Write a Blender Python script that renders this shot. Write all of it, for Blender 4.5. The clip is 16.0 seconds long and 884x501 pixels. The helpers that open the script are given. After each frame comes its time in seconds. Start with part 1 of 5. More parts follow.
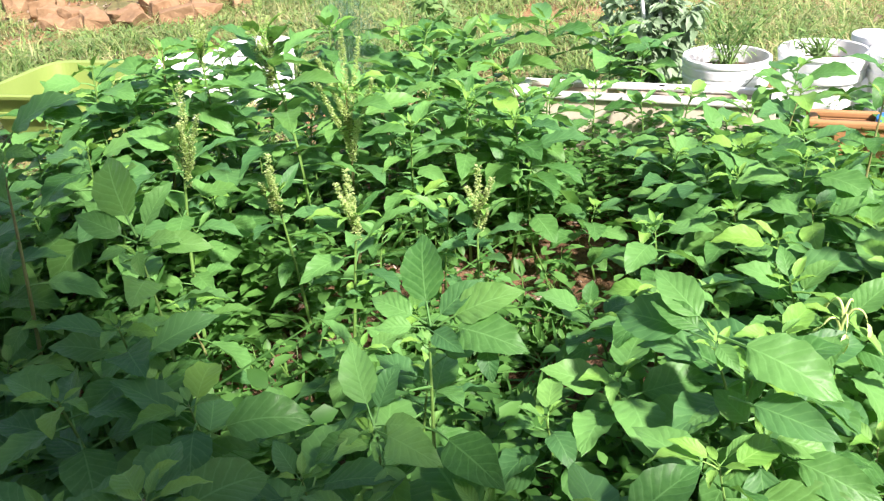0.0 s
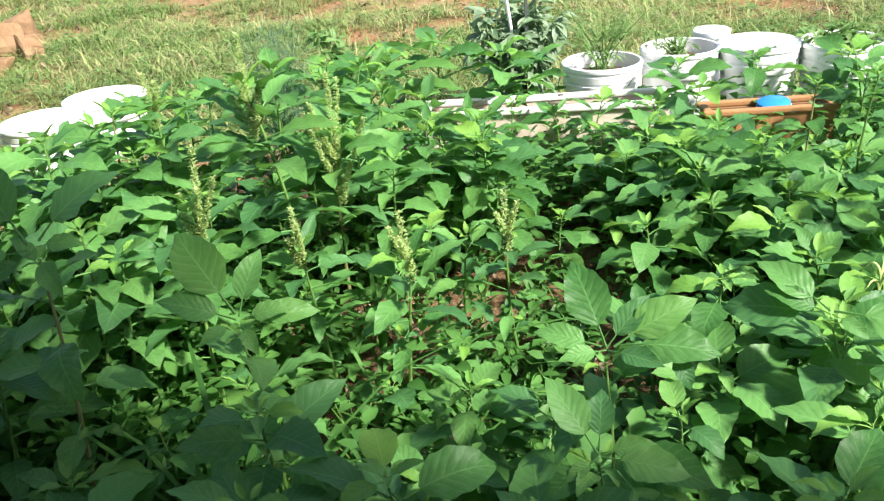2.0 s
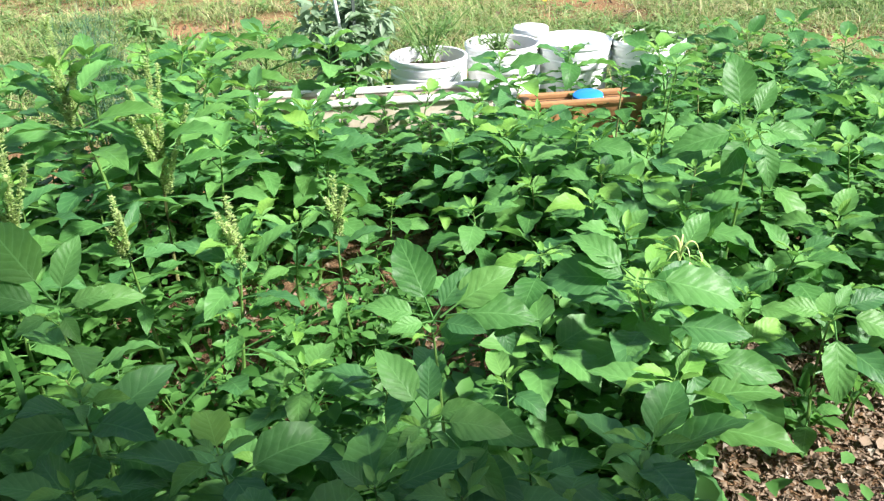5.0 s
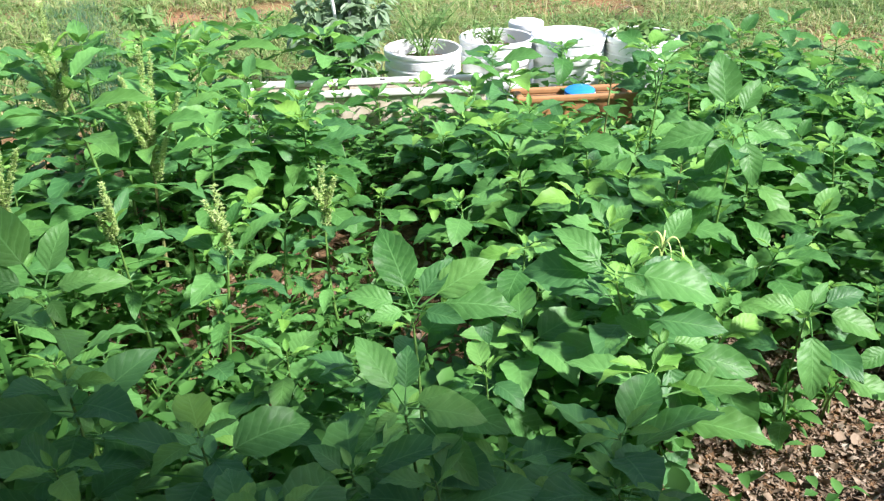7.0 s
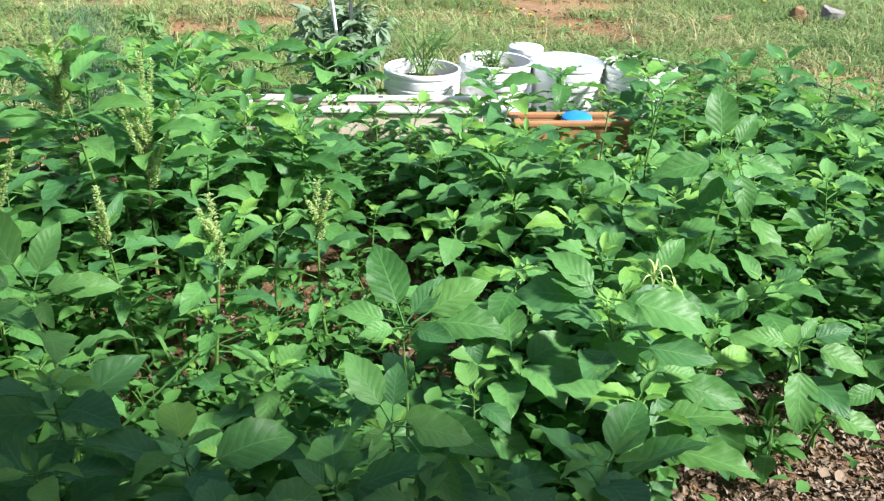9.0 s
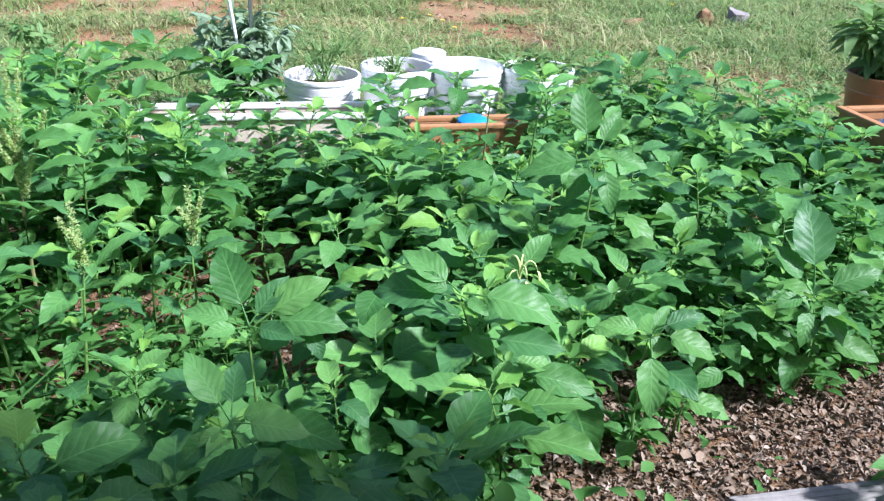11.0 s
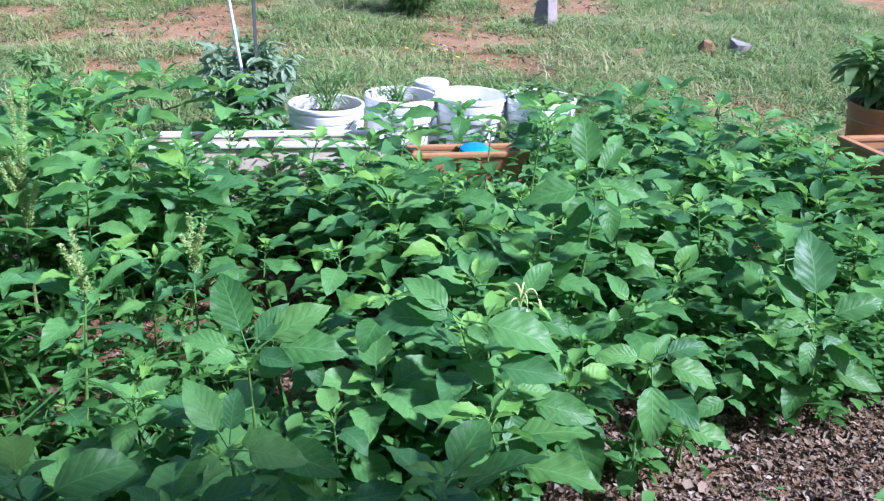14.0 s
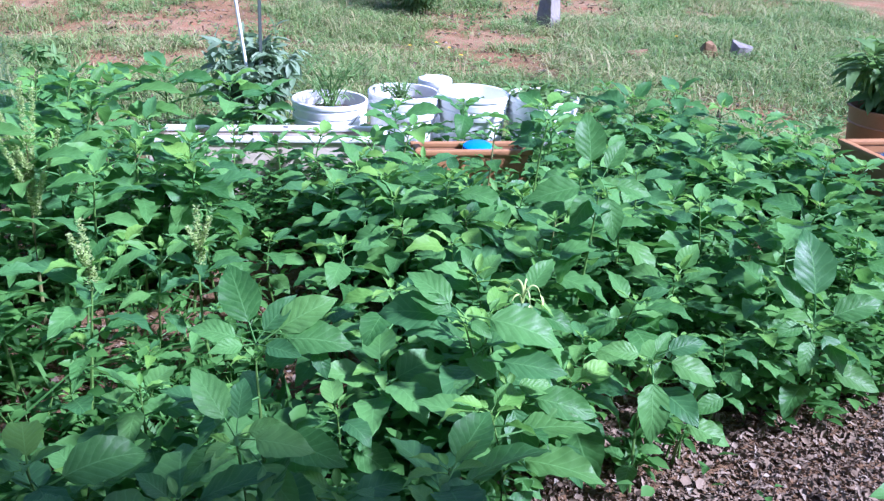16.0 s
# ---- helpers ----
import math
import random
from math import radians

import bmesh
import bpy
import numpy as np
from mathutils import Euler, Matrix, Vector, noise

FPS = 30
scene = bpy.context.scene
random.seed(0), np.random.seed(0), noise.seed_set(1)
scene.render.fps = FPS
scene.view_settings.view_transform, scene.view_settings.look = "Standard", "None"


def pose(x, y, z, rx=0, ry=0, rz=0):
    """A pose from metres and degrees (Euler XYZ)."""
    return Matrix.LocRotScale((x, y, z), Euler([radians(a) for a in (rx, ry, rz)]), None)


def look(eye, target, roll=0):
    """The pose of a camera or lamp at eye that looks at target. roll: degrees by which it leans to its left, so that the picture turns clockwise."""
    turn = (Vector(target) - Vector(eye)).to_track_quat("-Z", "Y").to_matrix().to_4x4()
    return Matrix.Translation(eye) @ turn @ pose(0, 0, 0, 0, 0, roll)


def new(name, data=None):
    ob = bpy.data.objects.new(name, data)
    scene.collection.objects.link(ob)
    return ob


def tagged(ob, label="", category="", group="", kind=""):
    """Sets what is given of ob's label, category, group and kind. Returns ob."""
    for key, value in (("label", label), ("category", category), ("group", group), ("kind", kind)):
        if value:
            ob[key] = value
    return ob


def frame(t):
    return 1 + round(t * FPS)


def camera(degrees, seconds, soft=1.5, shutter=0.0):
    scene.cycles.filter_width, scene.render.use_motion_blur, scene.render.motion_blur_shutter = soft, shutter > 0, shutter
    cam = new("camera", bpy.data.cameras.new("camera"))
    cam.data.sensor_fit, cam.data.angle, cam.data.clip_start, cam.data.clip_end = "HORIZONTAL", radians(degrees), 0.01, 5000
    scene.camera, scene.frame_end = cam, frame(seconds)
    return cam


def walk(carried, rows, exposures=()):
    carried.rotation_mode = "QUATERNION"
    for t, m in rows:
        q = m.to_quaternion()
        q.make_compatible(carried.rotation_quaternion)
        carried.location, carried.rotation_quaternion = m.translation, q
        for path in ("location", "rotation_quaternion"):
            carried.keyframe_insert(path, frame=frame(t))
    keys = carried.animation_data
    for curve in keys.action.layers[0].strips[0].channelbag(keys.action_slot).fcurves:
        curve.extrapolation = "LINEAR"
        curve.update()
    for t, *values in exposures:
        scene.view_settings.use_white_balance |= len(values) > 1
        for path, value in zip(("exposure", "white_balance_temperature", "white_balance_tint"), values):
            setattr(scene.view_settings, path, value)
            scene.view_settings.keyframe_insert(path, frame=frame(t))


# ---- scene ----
cam = camera(53.9, 16.0, soft=1.3)
PATH = [
    (0, (-0.207, -0.194, 1.24), (-0.231, 1.603, 0.361), -3.4),
    (0.5, (-0.396, -0.196, 1.25), (-0.248, 1.587, 0.357), -6.4),
    (1, (-0.576, -0.179, 1.296), (-0.528, 1.635, 0.456), -10.0),
    (1.5, (-0.722, -0.106, 1.301), (-0.36, 1.659, 0.433), -3.8),
    (2, (-0.798, -0.091, 1.307), (-0.307, 1.64, 0.434), -5.0),
    (2.5, (-0.846, -0.104, 1.314), (-0.232, 1.667, 0.616), -6.1),
    (3, (-0.847, -0.106, 1.3), (-0.043, 1.565, 0.55), -4.1),
    (3.5, (-0.829, -0.127, 1.297), (0.01, 1.487, 0.465), -2.6),
    (4, (-0.818, -0.138, 1.29), (0.043, 1.444, 0.42), -1.5),
    (6.5, (-0.79, -0.157, 1.288), (-0.007, 1.443, 0.379), -1.5),
    (7, (-0.792, -0.178, 1.298), (0.043, 1.397, 0.391), -0.3),
    (7.5, (-0.79, -0.174, 1.297), (0.053, 1.398, 0.392), 0.4),
    (8, (-0.788, -0.171, 1.293), (0.067, 1.397, 0.394), 0.9),
    (8.5, (-0.802, -0.153, 1.28), (0.048, 1.44, 0.419), 1.6),
    (9, (-0.798, -0.175, 1.294), (0.067, 1.408, 0.43), 2.5),
    (9.5, (-0.732, -0.242, 1.307), (0.242, 1.281, 0.452), 2.2),
    (12, (-0.66, -0.308, 1.305), (0.318, 1.22, 0.463), 2.6),
    (12.5, (-0.656, -0.316, 1.305), (0.331, 1.208, 0.465), 2.4),
    (13, (-0.653, -0.326, 1.304), (0.342, 1.22, 0.517), 1.9),
    (13.5, (-0.655, -0.306, 1.305), (0.344, 1.244, 0.529), 2.0),
    (14, (-0.663, -0.309, 1.307), (0.319, 1.246, 0.52), 2.5),
    (14.5, (-0.669, -0.303, 1.305), (0.328, 1.236, 0.507), 3.7),
    (15, (-0.672, -0.308, 1.305), (0.338, 1.225, 0.511), 3.9),
    (15.5, (-0.679, -0.313, 1.307), (0.316, 1.226, 0.507), 3.6),
    (16, (-0.685, -0.318, 1.308), (0.3, 1.233, 0.517), 3.4),
]
EXPOSURES = ((0.0, 1.67, 6450, 21), (2.0, 1.47, 6360, 12), (2.5, 1.28, 6360, 10), (3.0, 1.12, 6260, 11), (3.5, 1.40, 6060, 13), (4.0, 1.52, 6160, 11), (7.0, 1.45, 6020, 14), (8.5, 1.32, 6020, 12), (9.7, 1.37, 5700, 16), (12.0, 1.26, 5210, 23), (13.5, 1.14, 5060, 26), (14.5, 1.24, 4910, 30), (16.0, 1.28, 4810, 34))
walk(cam, [(t, look(e, g, r)) for t, e, g, r in PATH], EXPOSURES)

# ---- world and sun ----
SUN_FROM = Vector((0.62, -0.78, 1.02)).normalized()
world = bpy.data.worlds.new("sky")
scene.world = world
world.use_nodes = True
wn = world.node_tree.nodes
sky = wn.new("ShaderNodeTexSky")
sky.sky_type = "NISHITA"
sky.sun_disc = False
sky.sun_elevation = math.asin(SUN_FROM.z)
sky.sun_rotation = math.atan2(SUN_FROM.x, SUN_FROM.y)
sky.dust_density = 2.0
wn["Background"].inputs["Strength"].default_value = 0.073
world.node_tree.links.new(sky.outputs[0], wn["Background"].inputs["Color"])
sun = new("sun", bpy.data.lights.new("sun", "SUN"))
sun.data.energy = 4.6
sun.data.angle = radians(5)
sun.data.color = (1.0, 0.95, 0.86)
sun.matrix_world = look(SUN_FROM * 30, (0, 0, 0))


# ---- materials ----
def material(name):
    m = bpy.data.materials.new(name)
    m.use_nodes = True
    nt = m.node_tree
    return m, nt, nt.nodes["Principled BSDF"], nt.nodes["Material Output"]


def node(nt, kind, **inputs):
    n = nt.nodes.new(kind)
    for k, v in inputs.items():
        n.inputs[k.replace("_", " ")].default_value = v
    return n


def math_node(nt, op, a, b=None, c=None):
    n = nt.nodes.new("ShaderNodeMath")
    n.operation = op
    for i, v in enumerate((a, b, c)):
        if v is None:
            continue
        if isinstance(v, (int, float)):
            n.inputs[i].default_value = v
        else:
            nt.links.new(v, n.inputs[i])
    return n.outputs[0]


def mixed(nt, fac, a, b):
    n = nt.nodes.new("ShaderNodeMix")
    n.data_type = "RGBA"
    for s, v in ((n.inputs[0], fac), (n.inputs[6], a), (n.inputs[7], b)):
        if isinstance(v, (int, float)):
            s.default_value = v
        elif isinstance(v, tuple):
            s.default_value = (*v, 1)
        else:
            nt.links.new(v, s)
    return n.outputs[2]


def ramp(nt, fac, stops):
    n = nt.nodes.new("ShaderNodeValToRGB")
    while len(n.color_ramp.elements) < len(stops):
        n.color_ramp.elements.new(0.5)
    for e, (p, c) in zip(n.color_ramp.elements, stops):
        e.position, e.color = p, (*c, 1)
    nt.links.new(fac, n.inputs[0])
    return n.outputs[0]


def noise_out(nt, scale, detail=4.0, coords=None, rough=0.55):
    n = node(nt, "ShaderNodeTexNoise", Scale=scale, Detail=detail, Roughness=rough)
    if coords is None:
        coords = nt.nodes.new("ShaderNodeTexCoord").outputs["Object"]
    nt.links.new(coords, n.inputs["Vector"])
    return n.outputs[0]


def bump(nt, bsdf, height, strength, distance=0.002):
    b = node(nt, "ShaderNodeBump", Strength=strength, Distance=distance)
    nt.links.new(height, b.inputs["Height"])
    nt.links.new(b.outputs[0], bsdf.inputs["Normal"])
    return b


def leaf_material(name, dark, light, glow, veins=True, islands=False, rough=0.45, through_light=0.37):
    """Leaf: two greens by plant, pleated side veins along the blade, light shining through."""
    m, nt, bsdf, outp = material(name)
    if islands:
        rnd = nt.nodes.new("ShaderNodeNewGeometry").outputs["Random Per Island"]
    else:
        rnd = nt.nodes.new("ShaderNodeObjectInfo").outputs["Random"]
    patch = noise_out(nt, 14.0, 3.0)
    f = math_node(nt, "MULTIPLY_ADD", patch, 0.5, math_node(nt, "MULTIPLY_ADD", rnd, 0.75, -0.15))
    middle = tuple(0.48 * a + 0.52 * b for a, b in zip(dark, light))
    col = ramp(nt, f, ((0.05, dark), (0.45, middle), (0.95, light)))
    if veins:
        # some leaves bluer and darker, sky reflection put into their colour, some yellower
        odd = math_node(nt, "FRACT", math_node(nt, "MULTIPLY", rnd, 17.3))
        cool = math_node(nt, "GREATER_THAN", odd, 0.72)
        warm = math_node(nt, "LESS_THAN", odd, 0.16)
        col = mixed(nt, math_node(nt, "MULTIPLY", cool, 0.55), col, (dark[0] * 1.2, dark[1] * 1.1, dark[2] * 2.0))
        col = mixed(nt, math_node(nt, "MULTIPLY", warm, 0.22), col, (light[0] * 1.35, light[1] * 1.1, light[2] * 0.85))
    if veins:
        uv = nt.nodes.new("ShaderNodeUVMap").outputs[0]
        sep = nt.nodes.new("ShaderNodeSeparateXYZ")
        nt.links.new(uv, sep.inputs[0])
        across = math_node(nt, "ABSOLUTE", math_node(nt, "MULTIPLY_ADD", sep.outputs[1], 2.0, -1.0))
        wander = math_node(nt, "MULTIPLY_ADD", noise_out(nt, 5.0, 2.0), 0.7, math_node(nt, "MULTIPLY", sep.outputs[0], 7.5))
        phase = math_node(nt, "MULTIPLY_ADD", math_node(nt, "POWER", across, 0.85), -2.0, wander)
        wave = math_node(nt, "SINE", math_node(nt, "MULTIPLY", phase, 2 * math.pi))
        ridge = math_node(nt, "POWER", math_node(nt, "MULTIPLY_ADD", wave, 0.5, 0.5), 16.0)
        mid = math_node(nt, "LESS_THAN", across, 0.035)
        line = math_node(nt, "MAXIMUM", math_node(nt, "MULTIPLY", ridge, 0.6), mid)
        col = mixed(nt, math_node(nt, "MULTIPLY", line, 0.3), col, tuple(min(1, c * 1.5 + 0.03) for c in light))
        cell = noise_out(nt, 55.0, 3.0)
        h = math_node(nt, "MULTIPLY_ADD", wave, -0.3, math_node(nt, "MULTIPLY", cell, 0.55))
        bump(nt, bsdf, math_node(nt, "SUBTRACT", h, math_node(nt, "MULTIPLY", mid, 0.5)), 0.32, 0.0024)
    nt.links.new(col, bsdf.inputs["Base Color"])
    spot = math_node(nt, "MULTIPLY_ADD", noise_out(nt, 30.0, 3.0), 0.3, rough - 0.13)
    nt.links.new(spot, bsdf.inputs["Roughness"])
    bsdf.inputs["Specular IOR Level"].default_value = 0.24
    tr = nt.nodes.new("ShaderNodeBsdfTranslucent")
    nt.links.new(mixed(nt, 0.6, col, glow), tr.inputs["Color"])
    mx = nt.nodes.new("ShaderNodeMixShader")
    mx.inputs[0].default_value = through_light
    nt.links.new(bsdf.outputs[0], mx.inputs[1])
    nt.links.new(tr.outputs[0], mx.inputs[2])
    nt.links.new(mx.outputs[0], outp.inputs["Surface"])
    return m


LEAF = leaf_material("amaranth_leaf", (0.04, 0.13, 0.03), (0.145, 0.335, 0.09), (0.2, 0.46, 0.065), rough=0.4)
YOUNG = leaf_material("young_leaf", (0.11, 0.27, 0.045), (0.21, 0.41, 0.08), (0.28, 0.53, 0.07))
SMALL = leaf_material("small_leaf", (0.03, 0.1, 0.02), (0.115, 0.27, 0.06), (0.15, 0.36, 0.05), veins=False, islands=True)
TOMATO = leaf_material("tomato_leaf", (0.16, 0.25, 0.14), (0.3, 0.4, 0.26), (0.26, 0.42, 0.17), veins=False, islands=True)
SPRIG = leaf_material("sprig_leaf", (0.09, 0.195, 0.0525), (0.21, 0.33, 0.12), (0.225, 0.413, 0.09), veins=False, islands=True, rough=0.5)
SHRUB = leaf_material("shrub_leaf", (0.08, 0.14, 0.04), (0.27, 0.34, 0.12), (0.2, 0.36, 0.07), veins=False, islands=True, rough=0.35)
FEATHER = leaf_material("feather_leaf", (0.08, 0.17, 0.1), (0.15, 0.26, 0.17), (0.2, 0.36, 0.2), veins=False, islands=True, rough=0.6)
SPIKE = leaf_material("flower_spike", (0.42, 0.54, 0.2), (0.6, 0.68, 0.33), (0.55, 0.7, 0.28), veins=False, islands=True, rough=0.7, through_light=0.5)


def grass_material():
    m, nt, bsdf, outp = material("grass_blade")
    rnd = nt.nodes.new("ShaderNodeNewGeometry").outputs["Random Per Island"]
    big = noise_out(nt, 0.9, 3.0)
    f = math_node(nt, "MULTIPLY_ADD", rnd, 0.75, math_node(nt, "MULTIPLY_ADD", big, 1.2, -0.5))
    col = ramp(nt, f, ((0.0, (0.07, 0.155, 0.028)), (0.4, (0.165, 0.285, 0.065)), (0.66, (0.31, 0.37, 0.13)), (0.92, (0.48, 0.41, 0.21))))
    nt.links.new(col, bsdf.inputs["Base Color"])
    bsdf.inputs["Roughness"].default_value = 0.5
    tr = nt.nodes.new("ShaderNodeBsdfTranslucent")
    nt.links.new(col, tr.inputs["Color"])
    mx = nt.nodes.new("ShaderNodeMixShader")
    mx.inputs[0].default_value = 0.3
    nt.links.new(bsdf.outputs[0], mx.inputs[1])
    nt.links.new(tr.outputs[0], mx.inputs[2])
    nt.links.new(mx.outputs[0], outp.inputs["Surface"])
    return m


GRASS = grass_material()


def plain(name, a, b, scale, rough, relief=0.3, metal=0.0, fine=90.0, distance=0.003, spec=0.5):
    """A worn surface: two tones by a coarse and a fine noise, with relief."""
    m, nt, bsdf, _ = material(name)
    big, small = noise_out(nt, scale, 5.0), noise_out(nt, fine, 3.0)
    f = math_node(nt, "MULTIPLY_ADD", small, 0.6, math_node(nt, "MULTIPLY_ADD", big, 1.6, -0.6))
    nt.links.new(mixed(nt, f, a, b), bsdf.inputs["Base Color"])
    nt.links.new(math_node(nt, "MULTIPLY_ADD", small, 0.25, rough - 0.12), bsdf.inputs["Roughness"])
    bsdf.inputs["Metallic"].default_value = metal
    bsdf.inputs["Specular IOR Level"].default_value = spec
    bump(nt, bsdf, math_node(nt, "MULTIPLY_ADD", small, 0.6, big), relief, distance)
    return m


STEM = plain("green_stem", (0.07, 0.161, 0.028), (0.14, 0.252, 0.056), 12.0, 0.5, 0.2)
STEM_RED = plain("reddish_stem", (0.15, 0.12, 0.0525), (0.225, 0.27, 0.09), 12.0, 0.5, 0.2)
PALE_STALK = plain("pale_yellow_stalk", (0.42, 0.54, 0.16), (0.58, 0.66, 0.26), 30.0, 0.5, 0.2)
WHITE = plain("white_bucket_plastic", (0.93, 0.93, 0.92), (0.86, 0.87, 0.86), 5.0, 0.38, 0.06)
SOIL = plain("potting_soil", (0.04, 0.024, 0.016), (0.128, 0.08, 0.048), 30.0, 0.95, 1.0, distance=0.01, spec=0.2)
STONE = plain("clay_stone", (0.15, 0.082, 0.04), (0.31, 0.205, 0.115), 7.0, 0.9, 0.7, fine=40.0, distance=0.012, spec=0.2)
GREY_STONE = plain("grey_stone", (0.196, 0.175, 0.161), (0.294, 0.266, 0.245), 9.0, 0.9, 0.7, fine=40.0, distance=0.01, spec=0.2)
LIME = plain("lime_green_plastic", (0.16, 0.225, 0.05), (0.21, 0.285, 0.07), 4.0, 0.45, 0.08)
PALE = plain("pale_weathered_board", (0.72, 0.66, 0.55), (0.46, 0.36, 0.25), 9.0, 0.8, 0.5, fine=50.0)
LIP = plain("white_painted_edge", (0.8, 0.79, 0.75), (0.62, 0.6, 0.54), 8.0, 0.6, 0.3)
ORANGE = plain("terracotta_plastic", (0.3, 0.145, 0.055), (0.42, 0.215, 0.09), 6.0, 0.55, 0.15)
GREY_WOOD = plain("grey_weathered_wood", (0.13, 0.12, 0.105), (0.27, 0.255, 0.235), 14.0, 0.85, 0.6, fine=70.0)
METAL = plain("dull_grey_metal", (0.2, 0.22, 0.21), (0.33, 0.34, 0.33), 20.0, 0.5, 0.2, metal=0.6)
DARK_METAL = plain("dark_green_metal", (0.032, 0.048, 0.04), (0.064, 0.08, 0.068), 20.0, 0.55, 0.2)
FOIL = plain("crumpled_foil", (0.75, 0.76, 0.78), (0.6, 0.62, 0.66), 40.0, 0.25, 0.8, metal=1.0, distance=0.01)
BLUE = plain("blue_plastic", (0.02, 0.2, 0.62), (0.03, 0.26, 0.7), 10.0, 0.4, 0.1)
BLUE_LABEL = plain("faded_blue_print", (0.5, 0.55, 0.72), (0.72, 0.74, 0.8), 20.0, 0.5, 0.1)
YELLOW = plain("yellow_petal", (0.8, 0.55, 0.02), (0.85, 0.68, 0.05), 60.0, 0.6, 0.2)
# Dark tone of the added shade wall, to throw back little light.
SHADE_WALL = plain("shade_wall_coat", (0.26, 0.23, 0.2), (0.34, 0.31, 0.27), 3.0, 0.9, 0.3)
WIRE = plain("pale_galvanised_wire", (0.5, 0.52, 0.5), (0.66, 0.68, 0.66), 20.0, 0.5, 0.1)
STRAW = plain("tan_board", (0.272, 0.2, 0.128), (0.384, 0.296, 0.208), 20.0, 0.8, 0.3)


def flake_material():
    m, nt, bsdf, _ = material("leaf_litter")
    rnd = nt.nodes.new("ShaderNodeNewGeometry").outputs["Random Per Island"]
    col = ramp(nt, rnd, ((0.0, (0.11, 0.078, 0.05)), (0.35, (0.2, 0.145, 0.095)), (0.75, (0.27, 0.203, 0.143)), (0.96, (0.33, 0.265, 0.2)), (1.0, (0.46, 0.4, 0.32))))
    nt.links.new(mixed(nt, math_node(nt, "MULTIPLY", noise_out(nt, 60.0), 0.5), col, (0.11, 0.075, 0.048)), bsdf.inputs["Base Color"])
    bsdf.inputs["Roughness"].default_value = 0.85
    bsdf.inputs["Specular IOR Level"].default_value = 0.25
    return m


LITTER = flake_material()


def ground_material():
    """Orange clay with straw and green patches; dark crumbly soil inside the bed."""
    m, nt, bsdf, _ = material("clay_ground")
    pos = nt.nodes.new("ShaderNodeTexCoord").outputs["Object"]
    big = noise_out(nt, 0.75, 5.0, pos)
    mid = noise_out(nt, 3.2, 6.0, pos, 0.62)
    fine = noise_out(nt, 55.0, 5.0, pos, 0.7)
    f = math_node(nt, "MULTIPLY_ADD", mid, 0.75, math_node(nt, "MULTIPLY_ADD", big, 0.8, -0.3))
    clay = ramp(nt, f, ((0.3, (0.16, 0.1, 0.045)), (0.45, (0.28, 0.145, 0.066)), (0.58, (0.33, 0.21, 0.115)), (0.7, (0.33, 0.13, 0.055))))
    cover = nt.nodes.new("ShaderNodeAttribute")
    cover.attribute_name = "cover"
    thatch = ramp(nt, mid, ((0.35, (0.075, 0.105, 0.032)), (0.5, (0.15, 0.155, 0.06)), (0.65, (0.26, 0.2, 0.095))))
    grown = math_node(nt, "MULTIPLY_ADD", cover.outputs["Fac"], 1.6, math_node(nt, "MULTIPLY_ADD", mid, 1.6, -0.25))
    hold = nt.nodes.new("ShaderNodeClamp")
    nt.links.new(grown, hold.inputs[0])
    yard = mixed(nt, hold.outputs[0], clay, thatch)
    yard = mixed(nt, math_node(nt, "MULTIPLY", fine, 0.5), yard, (0.2, 0.11, 0.06))
    bed = ramp(nt, fine, ((0.3, (0.06, 0.035, 0.022)), (0.52, (0.165, 0.098, 0.05)), (0.75, (0.27, 0.165, 0.083))))
    sep = nt.nodes.new("ShaderNodeSeparateXYZ")
    nt.links.new(pos, sep.inputs[0])
    wobble = math_node(nt, "MULTIPLY_ADD", mid, 0.6, -0.3)
    dx = math_node(nt, "SUBTRACT", math_node(nt, "ABSOLUTE", math_node(nt, "SUBTRACT", sep.outputs[0], 0.6)), 2.2)
    dy = math_node(nt, "SUBTRACT", math_node(nt, "ABSOLUTE", math_node(nt, "SUBTRACT", sep.outputs[1], 1.4)), 1.35)
    edge = math_node(nt, "ADD", math_node(nt, "MAXIMUM", dx, dy), wobble)
    inside = math_node(nt, "MULTIPLY_ADD", edge, -6.0, 0.5)
    clamp = nt.nodes.new("ShaderNodeClamp")
    nt.links.new(inside, clamp.inputs[0])
    nt.links.new(mixed(nt, clamp.outputs[0], yard, bed), bsdf.inputs["Base Color"])
    bsdf.inputs["Roughness"].default_value = 0.95
    bsdf.inputs["Specular IOR Level"].default_value = 0.2
    bump(nt, bsdf, math_node(nt, "MULTIPLY_ADD", fine, 0.7, mid), 0.9, 0.02)
    return m


GROUND = ground_material()


# ---- mesh helpers ----
def mesh_of(name, verts, faces, mat, smooth=True, uvs=None):
    me = bpy.data.meshes.new(name)
    me.from_pydata([tuple(v) for v in verts], [], [tuple(f) for f in faces])
    me.materials.append(mat)
    if smooth:
        me.polygons.foreach_set("use_smooth", [True] * len(me.polygons))
    if uvs is not None:
        layer = me.uv_layers.new(name="UVMap")
        idx = np.empty(len(me.loops), dtype=np.int32)
        me.loops.foreach_get("vertex_index", idx)
        layer.data.foreach_set("uv", np.asarray(uvs, float)[idx].ravel())
    me.update()
    if smooth:
        me.set_sharp_from_angle(angle=radians(38))
    return me


def from_bm(name, bm, mat, smooth=False):
    me = bpy.data.meshes.new(name)
    bmesh.ops.recalc_face_normals(bm, faces=bm.faces)
    bm.to_mesh(me)
    bm.free()
    me.materials.append(mat)
    if smooth:
        me.polygons.foreach_set("use_smooth", [True] * len(me.polygons))
    return me


